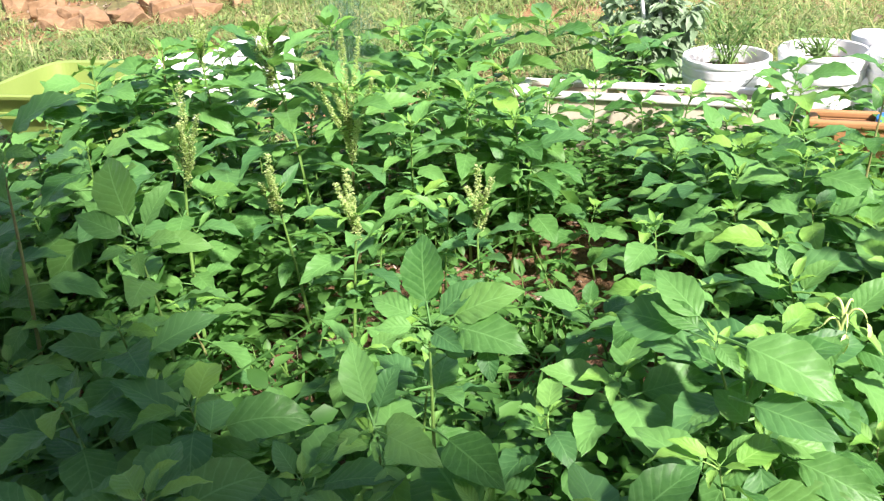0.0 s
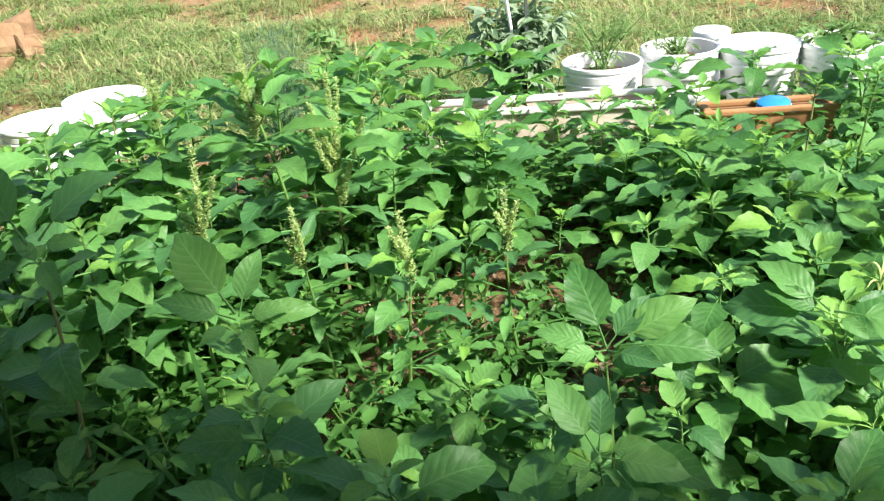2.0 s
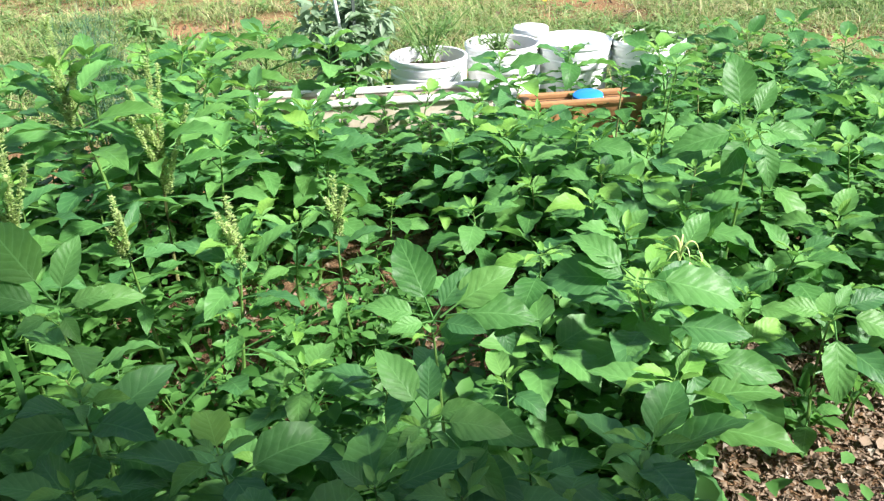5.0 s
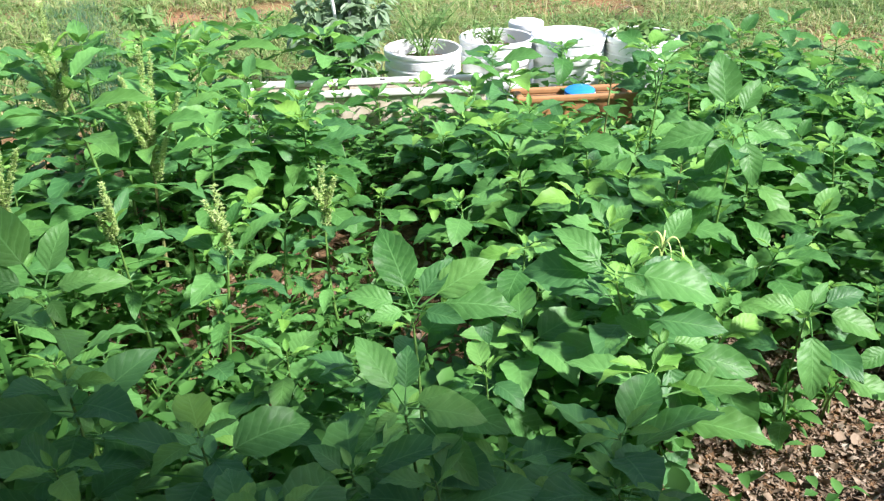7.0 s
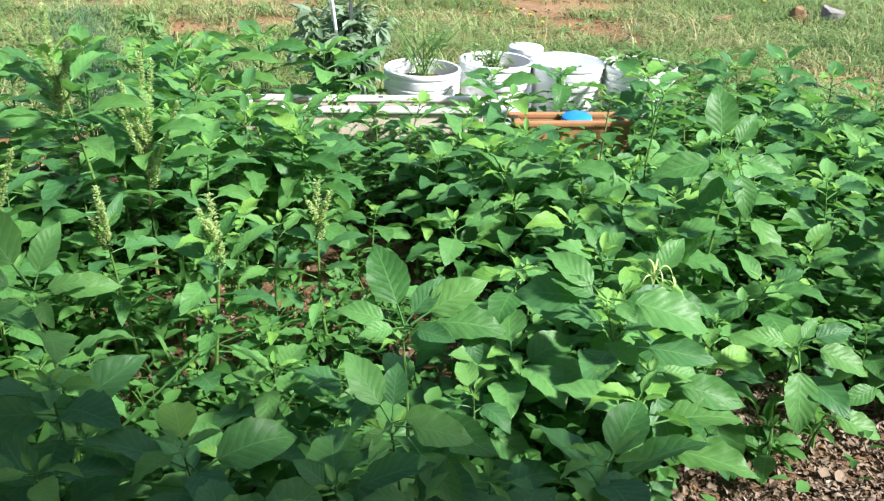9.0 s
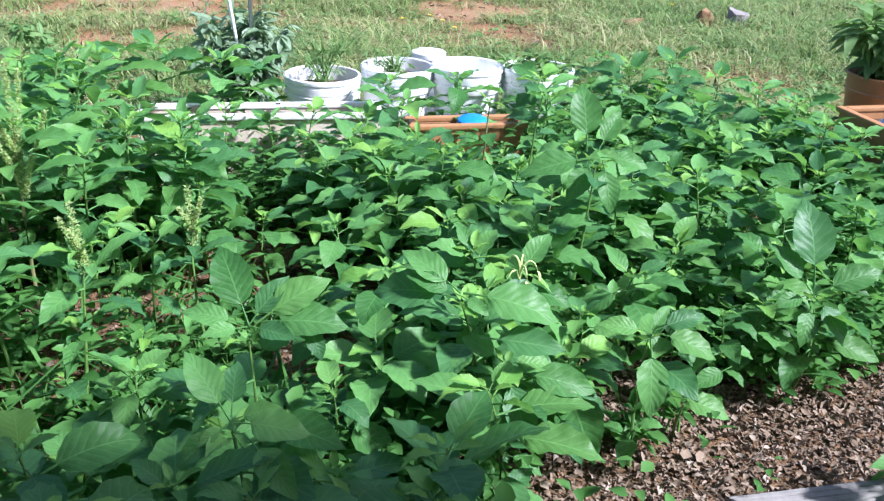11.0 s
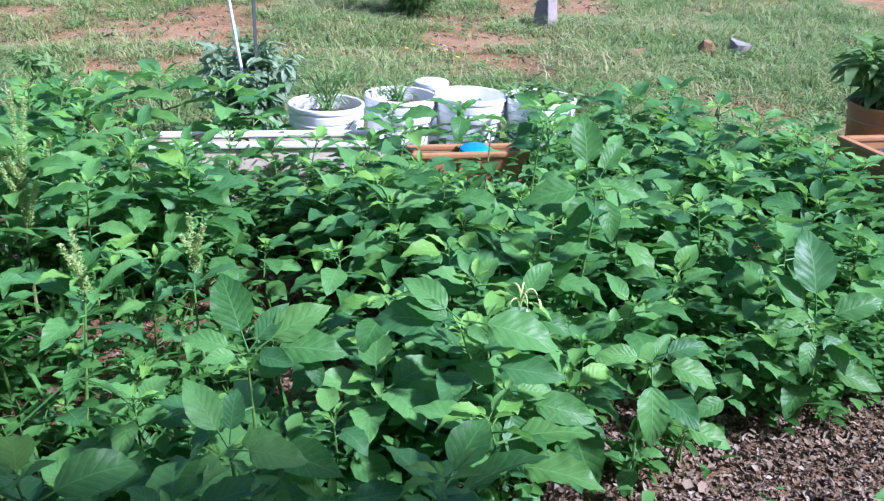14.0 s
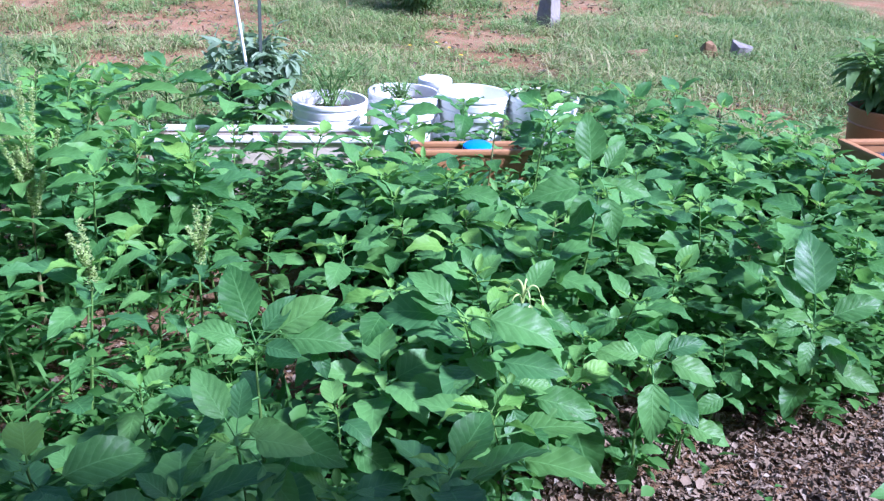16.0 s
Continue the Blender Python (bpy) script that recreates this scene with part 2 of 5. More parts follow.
def thing(name, label, category, m=None, group="", kind=""):
    ob = tagged(new(name), label, category, group, kind)
    ob.empty_display_size = 0.05
    if m is not None:
        ob.matrix_basis = m
    return ob


def part(name, me, parent, m=None, label=""):
    ob = new(name, me)
    ob.parent = parent
    if m is not None:
        ob.matrix_basis = m
    return tagged(ob, label)


def tube(points, radii, sides=6):
    """Verts and faces of a tapered tube along points."""
    pts = [Vector(p) for p in points]
    verts, faces = [], []
    for i, p in enumerate(pts):
        d = (pts[min(i + 1, len(pts) - 1)] - pts[max(i - 1, 0)]).normalized()
        q = d.to_track_quat("Z", "Y")
        r = radii[i] if hasattr(radii, "__len__") else radii
        for k in range(sides):
            a = 2 * math.pi * k / sides
            verts.append(p + q @ Vector((math.cos(a) * r, math.sin(a) * r, 0)))
        if i:
            b = (i - 1) * sides
            for k in range(sides):
                k2 = (k + 1) % sides
                faces.append((b + k, b + k2, b + sides + k2, b + sides + k))
    n = len(verts)
    faces.append(tuple(range(sides - 1, -1, -1)))
    faces.append(tuple(range(n - sides, n)))
    return verts, faces


def joined(pieces):
    verts, faces = [], []
    for v, f in pieces:
        o = len(verts)
        verts.extend(v)
        faces.extend(tuple(i + o for i in face) for face in f)
    return verts, faces


def lathe(profile, sides=40):
    """Verts and faces of a profile of (radius, height) turned round z."""
    verts, faces = [], []
    for r, z in profile:
        for k in range(sides):
            a = 2 * math.pi * k / sides
            verts.append((r * math.cos(a), r * math.sin(a), z))
    for i in range(len(profile) - 1):
        for k in range(sides):
            k2 = (k + 1) % sides
            faces.append((i * sides + k, i * sides + k2, (i + 1) * sides + k2, (i + 1) * sides + k))
    faces.append(tuple(range(sides - 1, -1, -1)))
    faces.append(tuple(range((len(profile) - 1) * sides, len(profile) * sides)))
    return verts, faces


def box_bm(sx, sy, sz, bevel=0.004, at=(0, 0, 0)):
    bm = bmesh.new()
    bmesh.ops.create_cube(bm, size=1, matrix=Matrix.Translation(at) @ Matrix.Diagonal((sx, sy, sz, 1)))
    bmesh.ops.bevel(bm, geom=list(bm.edges), offset=bevel, segments=2, affect="EDGES", profile=0.6)
    return bm


def rock_mesh(name, rng, size, mat):
    bm = bmesh.new()
    bmesh.ops.create_icosphere(bm, subdivisions=3, radius=0.5)
    off = Vector((rng.uniform(0, 50), rng.uniform(0, 50), rng.uniform(0, 50)))
    planes = []
    for _ in range(9):
        n = Vector((rng.gauss(0, 1), rng.gauss(0, 1), rng.gauss(0, 1))).normalized()
        planes.append((n, rng.uniform(0.26, 0.42)))
    for v in bm.verts:
        for n, d in planes:
            over = v.co.dot(n) - d
            if over > 0:
                v.co -= n * over * 0.94
        v.co += v.co.normalized() * (noise.noise(v.co * 3 + off) * 0.05 + noise.noise(v.co * 9 + off) * 0.02)
        v.co = Vector((v.co.x * size[0], v.co.y * size[1], v.co.z * size[2]))
    return from_bm(name, bm, mat)


def slab_mesh(name, rng, size, mat):
    """A broken block of stone: skewed box with chipped corners and a rough face."""
    bm = bmesh.new()
    bmesh.ops.create_cube(bm, size=1)
    for v in bm.verts:
        v.co += Vector((rng.uniform(-0.2, 0.2), rng.uniform(-0.2, 0.2), rng.uniform(-0.22, 0.22)))
    for _ in range(4):
        n = Vector((rng.gauss(0, 1), rng.gauss(0, 1), rng.gauss(0.4, 1))).normalized()
        cut = bmesh.ops.bisect_plane(bm, geom=bm.verts[:] + bm.edges[:] + bm.faces[:], plane_co=n * rng.uniform(0.34, 0.5), plane_no=n, clear_outer=True)
        rim = [e for e in cut["geom_cut"] if isinstance(e, bmesh.types.BMEdge)]
        if rim:
            bmesh.ops.holes_fill(bm, edges=rim)
    bmesh.ops.bevel(bm, geom=list(bm.edges), offset=0.025, segments=1, affect="EDGES")
    bmesh.ops.triangulate(bm, faces=bm.faces)
    bmesh.ops.subdivide_edges(bm, edges=[e for e in bm.edges if e.calc_length() > 0.12], cuts=2, use_grid_fill=True)
    bmesh.ops.triangulate(bm, faces=bm.faces)
    off = Vector((rng.uniform(0, 50), rng.uniform(0, 50), rng.uniform(0, 50)))
    for v in bm.verts:
        v.co += Vector((noise.noise(v.co * 3 + off), noise.noise(v.co * 3 - off), noise.noise(v.co * 3 + off * 2))) * 0.06 + v.co * noise.noise(v.co * 9 + off) * 0.07
        v.co = Vector((v.co.x * size[0], v.co.y * size[1], v.co.z * size[2]))
    return from_bm(name, bm, mat)


def many_leaves(pos, way, up, length, width, droop=0.25, fold=0.18):
    """Arrays of small folded leaves: verts (n*8, 3) and faces, eight triangles each."""
    pos, way, up = (np.asarray(a, float) for a in (pos, way, up))
    n = len(pos)
    way = way / np.linalg.norm(way, axis=1, keepdims=True)
    side = np.cross(up, way)
    side /= np.linalg.norm(side, axis=1, keepdims=True) + 1e-9
    nor = np.cross(way, side)
    L, W = np.asarray(length, float).reshape(-1, 1) * np.ones((n, 1)), np.asarray(width, float).reshape(-1, 1) * np.ones((n, 1))
    droop = np.asarray(droop, float).reshape(-1, 1) * np.ones((n, 1))
    rows = ((0, 0, 0), (0.35, -0.5, fold), (0.35, 0, 0), (0.35, 0.5, fold), (0.72, -0.36, fold * 0.7), (0.72, 0, 0), (0.72, 0.36, fold * 0.7), (1, 0, 0))
    v = np.stack([pos + way * L * u + side * W * s + nor * (W * f - droop * L * u * u) for u, s, f in rows], 1)
    tri = np.array([(0, 2, 1), (0, 3, 2), (1, 2, 5), (1, 5, 4), (2, 3, 6), (2, 6, 5), (4, 5, 7), (5, 6, 7)])
    f = (tri[None] + 8 * np.arange(n)[:, None, None]).reshape(-1, 3)
    return v.reshape(-1, 3), f


def many_blades(base, tip_dir, length, width, bend, rng):
    """Arrays of grass blades, three segments each."""
    n = len(base)
    d = np.asarray(tip_dir, float)
    side = np.stack([-d[:, 1], d[:, 0], 0 * d[:, 0]], 1)
    side /= np.linalg.norm(side, axis=1, keepdims=True) + 1e-9
    L, W, B = (np.asarray(a, float).reshape(-1, 1) for a in (length, width, bend))
    flat = np.stack([d[:, 0], d[:, 1], 0 * d[:, 0]], 1)
    z = np.array([0, 0, 1.0])
    out = []
    for u, w in ((0, 1), (0.4, 0.9), (0.75, 0.6)):
        c = base + L * (flat * (B * u * u) + z * (u - 0.45 * B * u * u * u))
        out += [c - side * W * w * 0.5, c + side * W * w * 0.5]
    out.append(base + L * (flat * B + z * (1 - 0.45 * B)))
    v = np.stack(out, 1).reshape(-1, 3)
    tri = np.array([(0, 1, 3), (0, 3, 2), (2, 3, 5), (2, 5, 4), (4, 5, 6)])
    f = (tri[None] + 7 * np.arange(n)[:, None, None]).reshape(-1, 3)
    return v, f


def array_mesh(name, v, f, mat, smooth=False):
    me = bpy.data.meshes.new(name)
    me.vertices.add(len(v))
    me.vertices.foreach_set("co", np.asarray(v, np.float32).ravel())
    me.loops.add(f.size)
    me.loops.foreach_set("vertex_index", np.asarray(f, np.int32).ravel())
    me.polygons.add(len(f))
    me.polygons.foreach_set("loop_start", np.arange(0, f.size, 3, dtype=np.int32))
    me.materials.append(mat)
    me.update(calc_edges=True)
    if smooth:
        me.polygons.foreach_set("use_smooth", [True] * len(me.polygons))
    return me


# ---- ground ----
def ground_height(x, y):
    far = min(1.0, max(0.0, (abs(x - 0.5) - 3) / 3, (abs(y - 1.5) - 2) / 3))
    p = Vector((x, y, 0))
    return 0.012 * noise.noise(p * 3.1) + 0.006 * noise.noise(p * 9) + far * 0.05 * noise.noise(p * 0.6)


BARE = ((-0.2, 9.6, 1.3, 0.42), (2.1, 8.1, 0.6, 0.5), (5.6, 7.9, 0.7, 0.6), (6.4, 8.8, 1.0, 0.4), (3.6, 6.2, 0.5, 0.5), (1.5, 7.4, 0.8, 0.25), (3.2, 5.8, 0.5, 0.35), (0.2, 7.6, 1.2, 0.12), (-2.3, 4.7, 1.0, -0.5), (-0.7, 5.4, 0.9, -0.35), (-3.0, 6.0, 0.8, 0.15),
        (5.0, 4.9, 1.1, -0.45), (7.0, 5.6, 1.5, -0.35), (-1.6, 11.0, 1.6, -0.45), (-1.6, 6.4, 0.9, -0.3), (3.0, 7.2, 0.8, -0.4), (2.6, 4.4, 0.9, -0.3))


def cover_at(x, y):
    """How much grows at a place of the yard: above 0 grass, below 0 bare clay."""
    d = noise.noise(Vector((x * 0.9, y * 0.9, 9.0))) + 0.6 * noise.noise(Vector((x * 3.1, y * 3.1, 5.0)))
    for bx, by, r, k in BARE:
        d -= k * 1.05 * math.exp(-((x - bx) ** 2 + (y - by) ** 2) / (r * r))
    return d


def make_ground():
    xs = np.concatenate([[-600, -200, -80, -40, -25, -16], np.arange(-10, 12.01, 0.14), [16, 25, 40, 80, 200, 600]])
    ys = np.concatenate([[-600, -200, -80, -30, -12, -6], np.arange(-3, 16.01, 0.14), [18, 21, 25, 40, 80, 200, 600]])
    verts = [(x, y, ground_height(x, y)) for y in ys for x in xs]
    w = len(xs)
    faces = [(j * w + i, j * w + i + 1, (j + 1) * w + i + 1, (j + 1) * w + i) for j in range(len(ys) - 1) for i in range(w - 1)]
    me = mesh_of("ground", verts, faces, GROUND)
    me.attributes.new("cover", "FLOAT", "POINT").data.foreach_set("value", [cover_at(v[0], v[1]) for v in verts])
    ob = new("ground", me)
    tagged(ob, "orange clay yard with worn grass and a dark soil bed", "ground", kind="structure")


make_ground()


# ---- unseen wall added behind the camera, outlined to shade the bed's near corner ----
def shade_wall_mesh():
    outline = [(-6.0, -0.02), (1.23, -0.02), (1.23, 2.55), (0.86, 2.55), (0.86, 4.05), (-6.0, 4.05)]
    n = len(outline)
    verts = [(x, y, z) for y in (-0.95, -0.75) for x, z in outline]
    faces = [tuple(range(n)), tuple(range(2 * n - 1, n - 1, -1))]
    faces += [(i, i + n, (i + 1) % n + n, (i + 1) % n) for i in range(n)]
    return mesh_of("wall_shade_blocker", verts, faces, SHADE_WALL, smooth=False)


wall = new("wall_shade_blocker", shade_wall_mesh())
tagged(wall, "plain unseen wall added behind the garden to cast shade", "wall", kind="structure")


# ---- buckets ----


def bucket_meshes():
    r0, r1, h = 0.146, 0.16, 0.37

    def at(z):
        return r0 + (r1 - r0) * z / h

    prof = [(r0 - 0.012, 0.0), (r0, 0.006)]
    prof += [(at(0.255), 0.255), (at(0.258) + 0.009, 0.259), (at(0.262) + 0.011, 0.263), (at(0.298) + 0.0105, 0.296), (at(0.3) + 0.002, 0.301), (at(0.304) + 0.001, 0.305),
             (at(0.308) + 0.008, 0.308), (at(0.338) + 0.009, 0.336), (at(0.345), 0.346)]
    prof += [(r1 + 0.002, 0.347), (r1 + 0.010, 0.3495), (r1 + 0.0118, 0.357), (r1 + 0.0105, 0.3665), (r1 + 0.005, 0.3705), (r1 - 0.001, 0.368),
             (at(0.33) - 0.003, 0.33), (r0 - 0.003, 0.02), (0.02, 0.016)]
    body = mesh_of("body", *lathe(prof, 48), WHITE)
    pts = [(0.176 * math.cos(a), -0.03 - 0.15 * math.sin(a), 0.33 - 0.13 * math.sin(a)) for a in np.linspace(0, math.pi, 15)]
    bail = mesh_of("bail", *tube(pts, 0.0022, 6), METAL)
    grip = mesh_of("grip", *tube([(-0.045, -0.18, 0.2), (0.045, -0.18, 0.2)], 0.011, 10), WHITE)
    soil_v, soil_f = lathe([(0.002, 0.315), (0.06, 0.318), (0.12, 0.31), (0.152, 0.305)], 30)
    soil = mesh_of("soil", soil_v, soil_f, SOIL)
    lab_v, lab_f = [], []
    for i in range(13):
        a = -0.75 + 1.5 * i / 12
        for z in (0.10, 0.165):
            r = at(z) + 0.0015
            lab_v.append((r * math.sin(a), -r * math.cos(a), z))
        if i:
            lab_f.append((2 * i - 2, 2 * i, 2 * i + 1, 2 * i - 1))
    label = mesh_of("label", lab_v, lab_f, BLUE_LABEL)
    return body, bail, grip, soil, label


B_BODY, B_BAIL, B_GRIP, B_SOIL, B_LABEL = bucket_meshes()


def bucket(x, y, turn=0.0, wide=False, planted=True, label="white plastic five gallon bucket holding soil and a young plant"):
    m = pose(x, y, ground_height(x, y) - 0.003, 0, 0, turn)
    if wide:
        m = m @ Matrix.Diagonal((1.15, 1.15, 0.77, 1))
    b = thing("bucket", label, "bucket", m, "white buckets")
    body = part("body", B_BODY, b)
    bail = part("bail", B_BAIL, b, pose(0, 0, 0, 0, 0, 150), label="thin wire bail")
    part("grip", B_GRIP, bail)
    part("label", B_LABEL, body, label="faded blue printed band")
    if planted:
        part("soil", B_SOIL, b, label="dark potting soil")
    return b


bucket(0.917, 3.217, 150)
bucket(1.308, 3.24, -15)
bucket(1.608, 3.095, -25, planted=False, label="white plastic bucket standing empty in the row")
bucket(1.90, 2.93, 160)
bucket(-1.41, 4.03, 70, wide=True, planted=False, label="empty white plastic bucket beside the lime green tub")
bucket(-1.16, 4.31, 20, wide=True, planted=False, label="empty white plastic bucket behind the tall amaranth")


def leafy(name, label, category, at, height, spread, stems, leaves, length, width, mat, seed, stem_mat=STEM, droop=0.3, low=0.15, group="", sub=3, hang=-0.1, apart=False):
    """A loose many-stemmed plant: stems and twigs as tubes, leaves along them."""
    rng = random.Random(seed)
    x, y, z = at
    root = thing(name, label, category, pose(x, y, z), group)
    tubes, pos, way, up = [], [], [], []
    for s in range(stems):
        a = rng.uniform(0, 2 * math.pi)
        out = spread * rng.uniform(0.15, 1.0)
        h = height * rng.uniform(0.6, 1.0)
        base = Vector((rng.uniform(-0.02, 0.02), rng.uniform(-0.02, 0.02), 0))
        pts = [base + Vector((math.cos(a) * out * u ** 1.4, math.sin(a) * out * u ** 1.4, h * (u - 0.12 * u * u))) for u in (0, 0.25, 0.5, 0.75, 1.0)]
        tubes.append(tube(pts, [0.004, 0.0035, 0.003, 0.002, 0.001], 5))
        for k in range(leaves):
            u = rng.uniform(low, 1.0)
            i = min(3, int(u * 4))
            p = pts[i].lerp(pts[i + 1], u * 4 - i)
            d = Vector((rng.gauss(0, 1), rng.gauss(0, 1), rng.gauss(0.15, 0.5))).normalized()
            p = p + d * rng.uniform(0.0, 0.35) * spread * (0.3 + 0.7 * rng.random())
            for q in range(sub):
                w = (d + 0.7 * Vector((rng.gauss(0, 1), rng.gauss(0, 1), rng.gauss(-0.1, 0.6)))).normalized()
                pos.append(p)
                way.append(w)
                up.append((rng.gauss(0, 0.35), rng.gauss(0, 0.35), 1))
    for pieces in ([[t] for t in tubes] if apart else [tubes]):
        part("stem", mesh_of("stem", *joined(pieces), stem_mat), root)
    n = len(pos)
    ls = np.array([length * rng.uniform(0.6, 1.15) for _ in range(n)])
    v, f = many_leaves(pos, way, up, ls, ls * width / length, droop)
    part("foliage", array_mesh("foliage", v, f, mat), root)
    return root


jar = thing("white_jar", "narrow white plastic jar standing behind the buckets", "jar", pose(1.60, 3.44, -0.003) @ Matrix.Diagonal((1.15, 1.15, 0.95, 1)))
part("body", mesh_of("body", *lathe([(0.06, 0.0), (0.068, 0.006), (0.07, 0.33), (0.06, 0.352), (0.055, 0.358)], 30), WHITE), jar)
part("lid", mesh_of("lid", *lathe([(0.058, 0.353), (0.074, 0.354), (0.076, 0.36), (0.075, 0.383), (0.07, 0.388), (0.01, 0.389)], 30), WHITE), jar, label="white screw lid")


BP = "bushy young green plant with fine leaves growing in the bucket"
leafy("bucket_plant", BP, "plant", (0.92, 3.22, 0.31), 0.32, 0.22, 12, 10, 0.045, 0.008, SPRIG, 11, group="bucket plants")
leafy("bucket_plant", BP, "plant", (1.30, 3.25, 0.31), 0.15, 0.16, 9, 8, 0.045, 0.009, SPRIG, 12, group="bucket plants")
leafy("bucket_plant", BP, "plant", (1.90, 2.93, 0.31), 0.16, 0.2, 9, 14, 0.06, 0.024, SPRIG, 14, group="bucket plants")


# ---- planters in front of the buckets ----
def trough(name, label, a, b, depth, height, mat, lip_mat, wall=0.018, lip=0.035, soil_drop=0.04):
    """Open long box from a to b along its front edge, with a rolled lip and soil."""
    a, b = Vector((*a, 0)), Vector((*b, 0))
    length = (b - a).length
    turn = math.degrees(math.atan2(b.y - a.y, b.x - a.x))
    root = thing(name, label, "planter", pose(a.x, a.y, 0.0, 0, 0, turn))
    for nm, sx, sy, ox, oy in (("front_panel", length, wall, length / 2, wall / 2), ("back_panel", length, wall, length / 2, depth - wall / 2),
                               ("end_panel", wall, depth - 2 * wall, wall / 2, depth / 2), ("end_panel", wall, depth - 2 * wall, length - wall / 2, depth / 2)):
        part(nm, from_bm(nm, box_bm(sx - 0.001, sy, height, 0.003, (ox, oy, height / 2 - 0.01)), mat), root)
    for sx, sy, ox, oy in ((length + 0.03, lip, length / 2, wall / 2 - 0.004), (length + 0.03, lip, length / 2, depth - wall / 2 + 0.004),
                           (lip, depth - lip - 0.012, wall / 2 - 0.004, depth / 2), (lip, depth - lip - 0.012, length - wall / 2 + 0.004, depth / 2)):
        part("lip", from_bm("lip", box_bm(sx, sy, 0.022, 0.006, (ox, oy, height + 0.0015)), lip_mat), root)
    part("soil", from_bm("soil", box_bm(length - 2 * wall - 0.004, depth - 2 * wall - 0.004, height - soil_drop, 0.004, (length / 2, depth / 2, (height - soil_drop) / 2)), SOIL), root)
    return root


trough("planter_box", "pale weathered planter box with a white rim behind the bed", (0.07, 3.05), (0.94, 2.71), 0.17, 0.305, PALE, LIP)
trough("planter_trough", "terracotta brown plastic trough beside the pale planter box", (1.0, 2.55), (1.43, 2.395), 0.125, 0.29, ORANGE, ORANGE, lip=0.028, soil_drop=0.012)

# loose white strips on the planter rim
strip = thing("white_strip", "short white plastic strip lying on the planter rim", "strip", pose(0.47, 2.99, 0.3255, 0, 0, -20))
part("bar", from_bm("bar", box_bm(0.30, 0.045, 0.012, 0.004, (0, 0, 0)), LIP), strip)
strip2 = thing("white_strip", "short white plastic strip lying on the planter rim", "strip", pose(0.68, 2.92, 0.3255, 0, 0, -26))
part("bar", from_bm("bar", box_bm(0.2, 0.05, 0.012, 0.004, (0, 0, 0)), LIP), strip2)

# blue scoop on the trough
scoop = thing("blue_scoop", "bright blue plastic lid resting on the trough soil", "lid", pose(1.27, 2.535, 0.272, 4, -3, -20))
part("disc", mesh_of("disc", *lathe([(0.01, 0.0), (0.05, 0.0), (0.06, 0.003), (0.06, 0.028), (0.055, 0.032), (0.008, 0.033)], 28), BLUE), scoop)
part("rim", mesh_of("rim", *lathe([(0.058, 0.01), (0.0625, 0.011), (0.0625, 0.016), (0.058, 0.017)], 28), LIP), scoop, label="white rim")


# ---- pots ----
def pot(x, y, r, h, label):
    root = thing("flower_pot", label, "pot", pose(x, y, -0.004))
    prof = [(r * 0.72, 0), (r * 0.74, 0.006), (r * 0.93, h * 0.80), (r * 0.95, h * 0.81), (r * 0.93, h * 0.825), (r * 0.985, h * 0.97), (r * 1.03, h * 0.975), (r * 1.03, h), (r * 0.97, h),
            (r * 0.9, h * 0.8), (r * 0.7, 0.03), (0.01, 0.02)]
    part("body", mesh_of("body", *lathe(prof, 44), ORANGE), root)
    part("soil", mesh_of("soil", *lathe([(0.004, h * 0.88), (r * 0.5, h * 0.885), (r * 0.93, h * 0.87)], 30), SOIL), root)
    return root


pot(3.27, 2.02, 0.19, 0.42, "tall terracotta brown pot with a leafy plant")
leafy("pot_plant", "dark green leafy plant in the terracotta pot", "plant", (3.27, 2.02, 0.37), 0.42, 0.28, 16, 20, 0.11, 0.05, SPRIG, 21, droop=0.7)
trough("planter_trough", "short terracotta brown trough below the tall pot", (2.74, 1.89), (2.56, 1.36), 0.28, 0.34, ORANGE, ORANGE)
foil = rock_mesh("sheet", random.Random(5), (0.11, 0.09, 0.07), FOIL)
fo = thing("foil_ball", "crumpled silver foil lying on the trough soil", "foil", pose(2.75, 1.66, 0.33))
part("sheet", foil, fo)


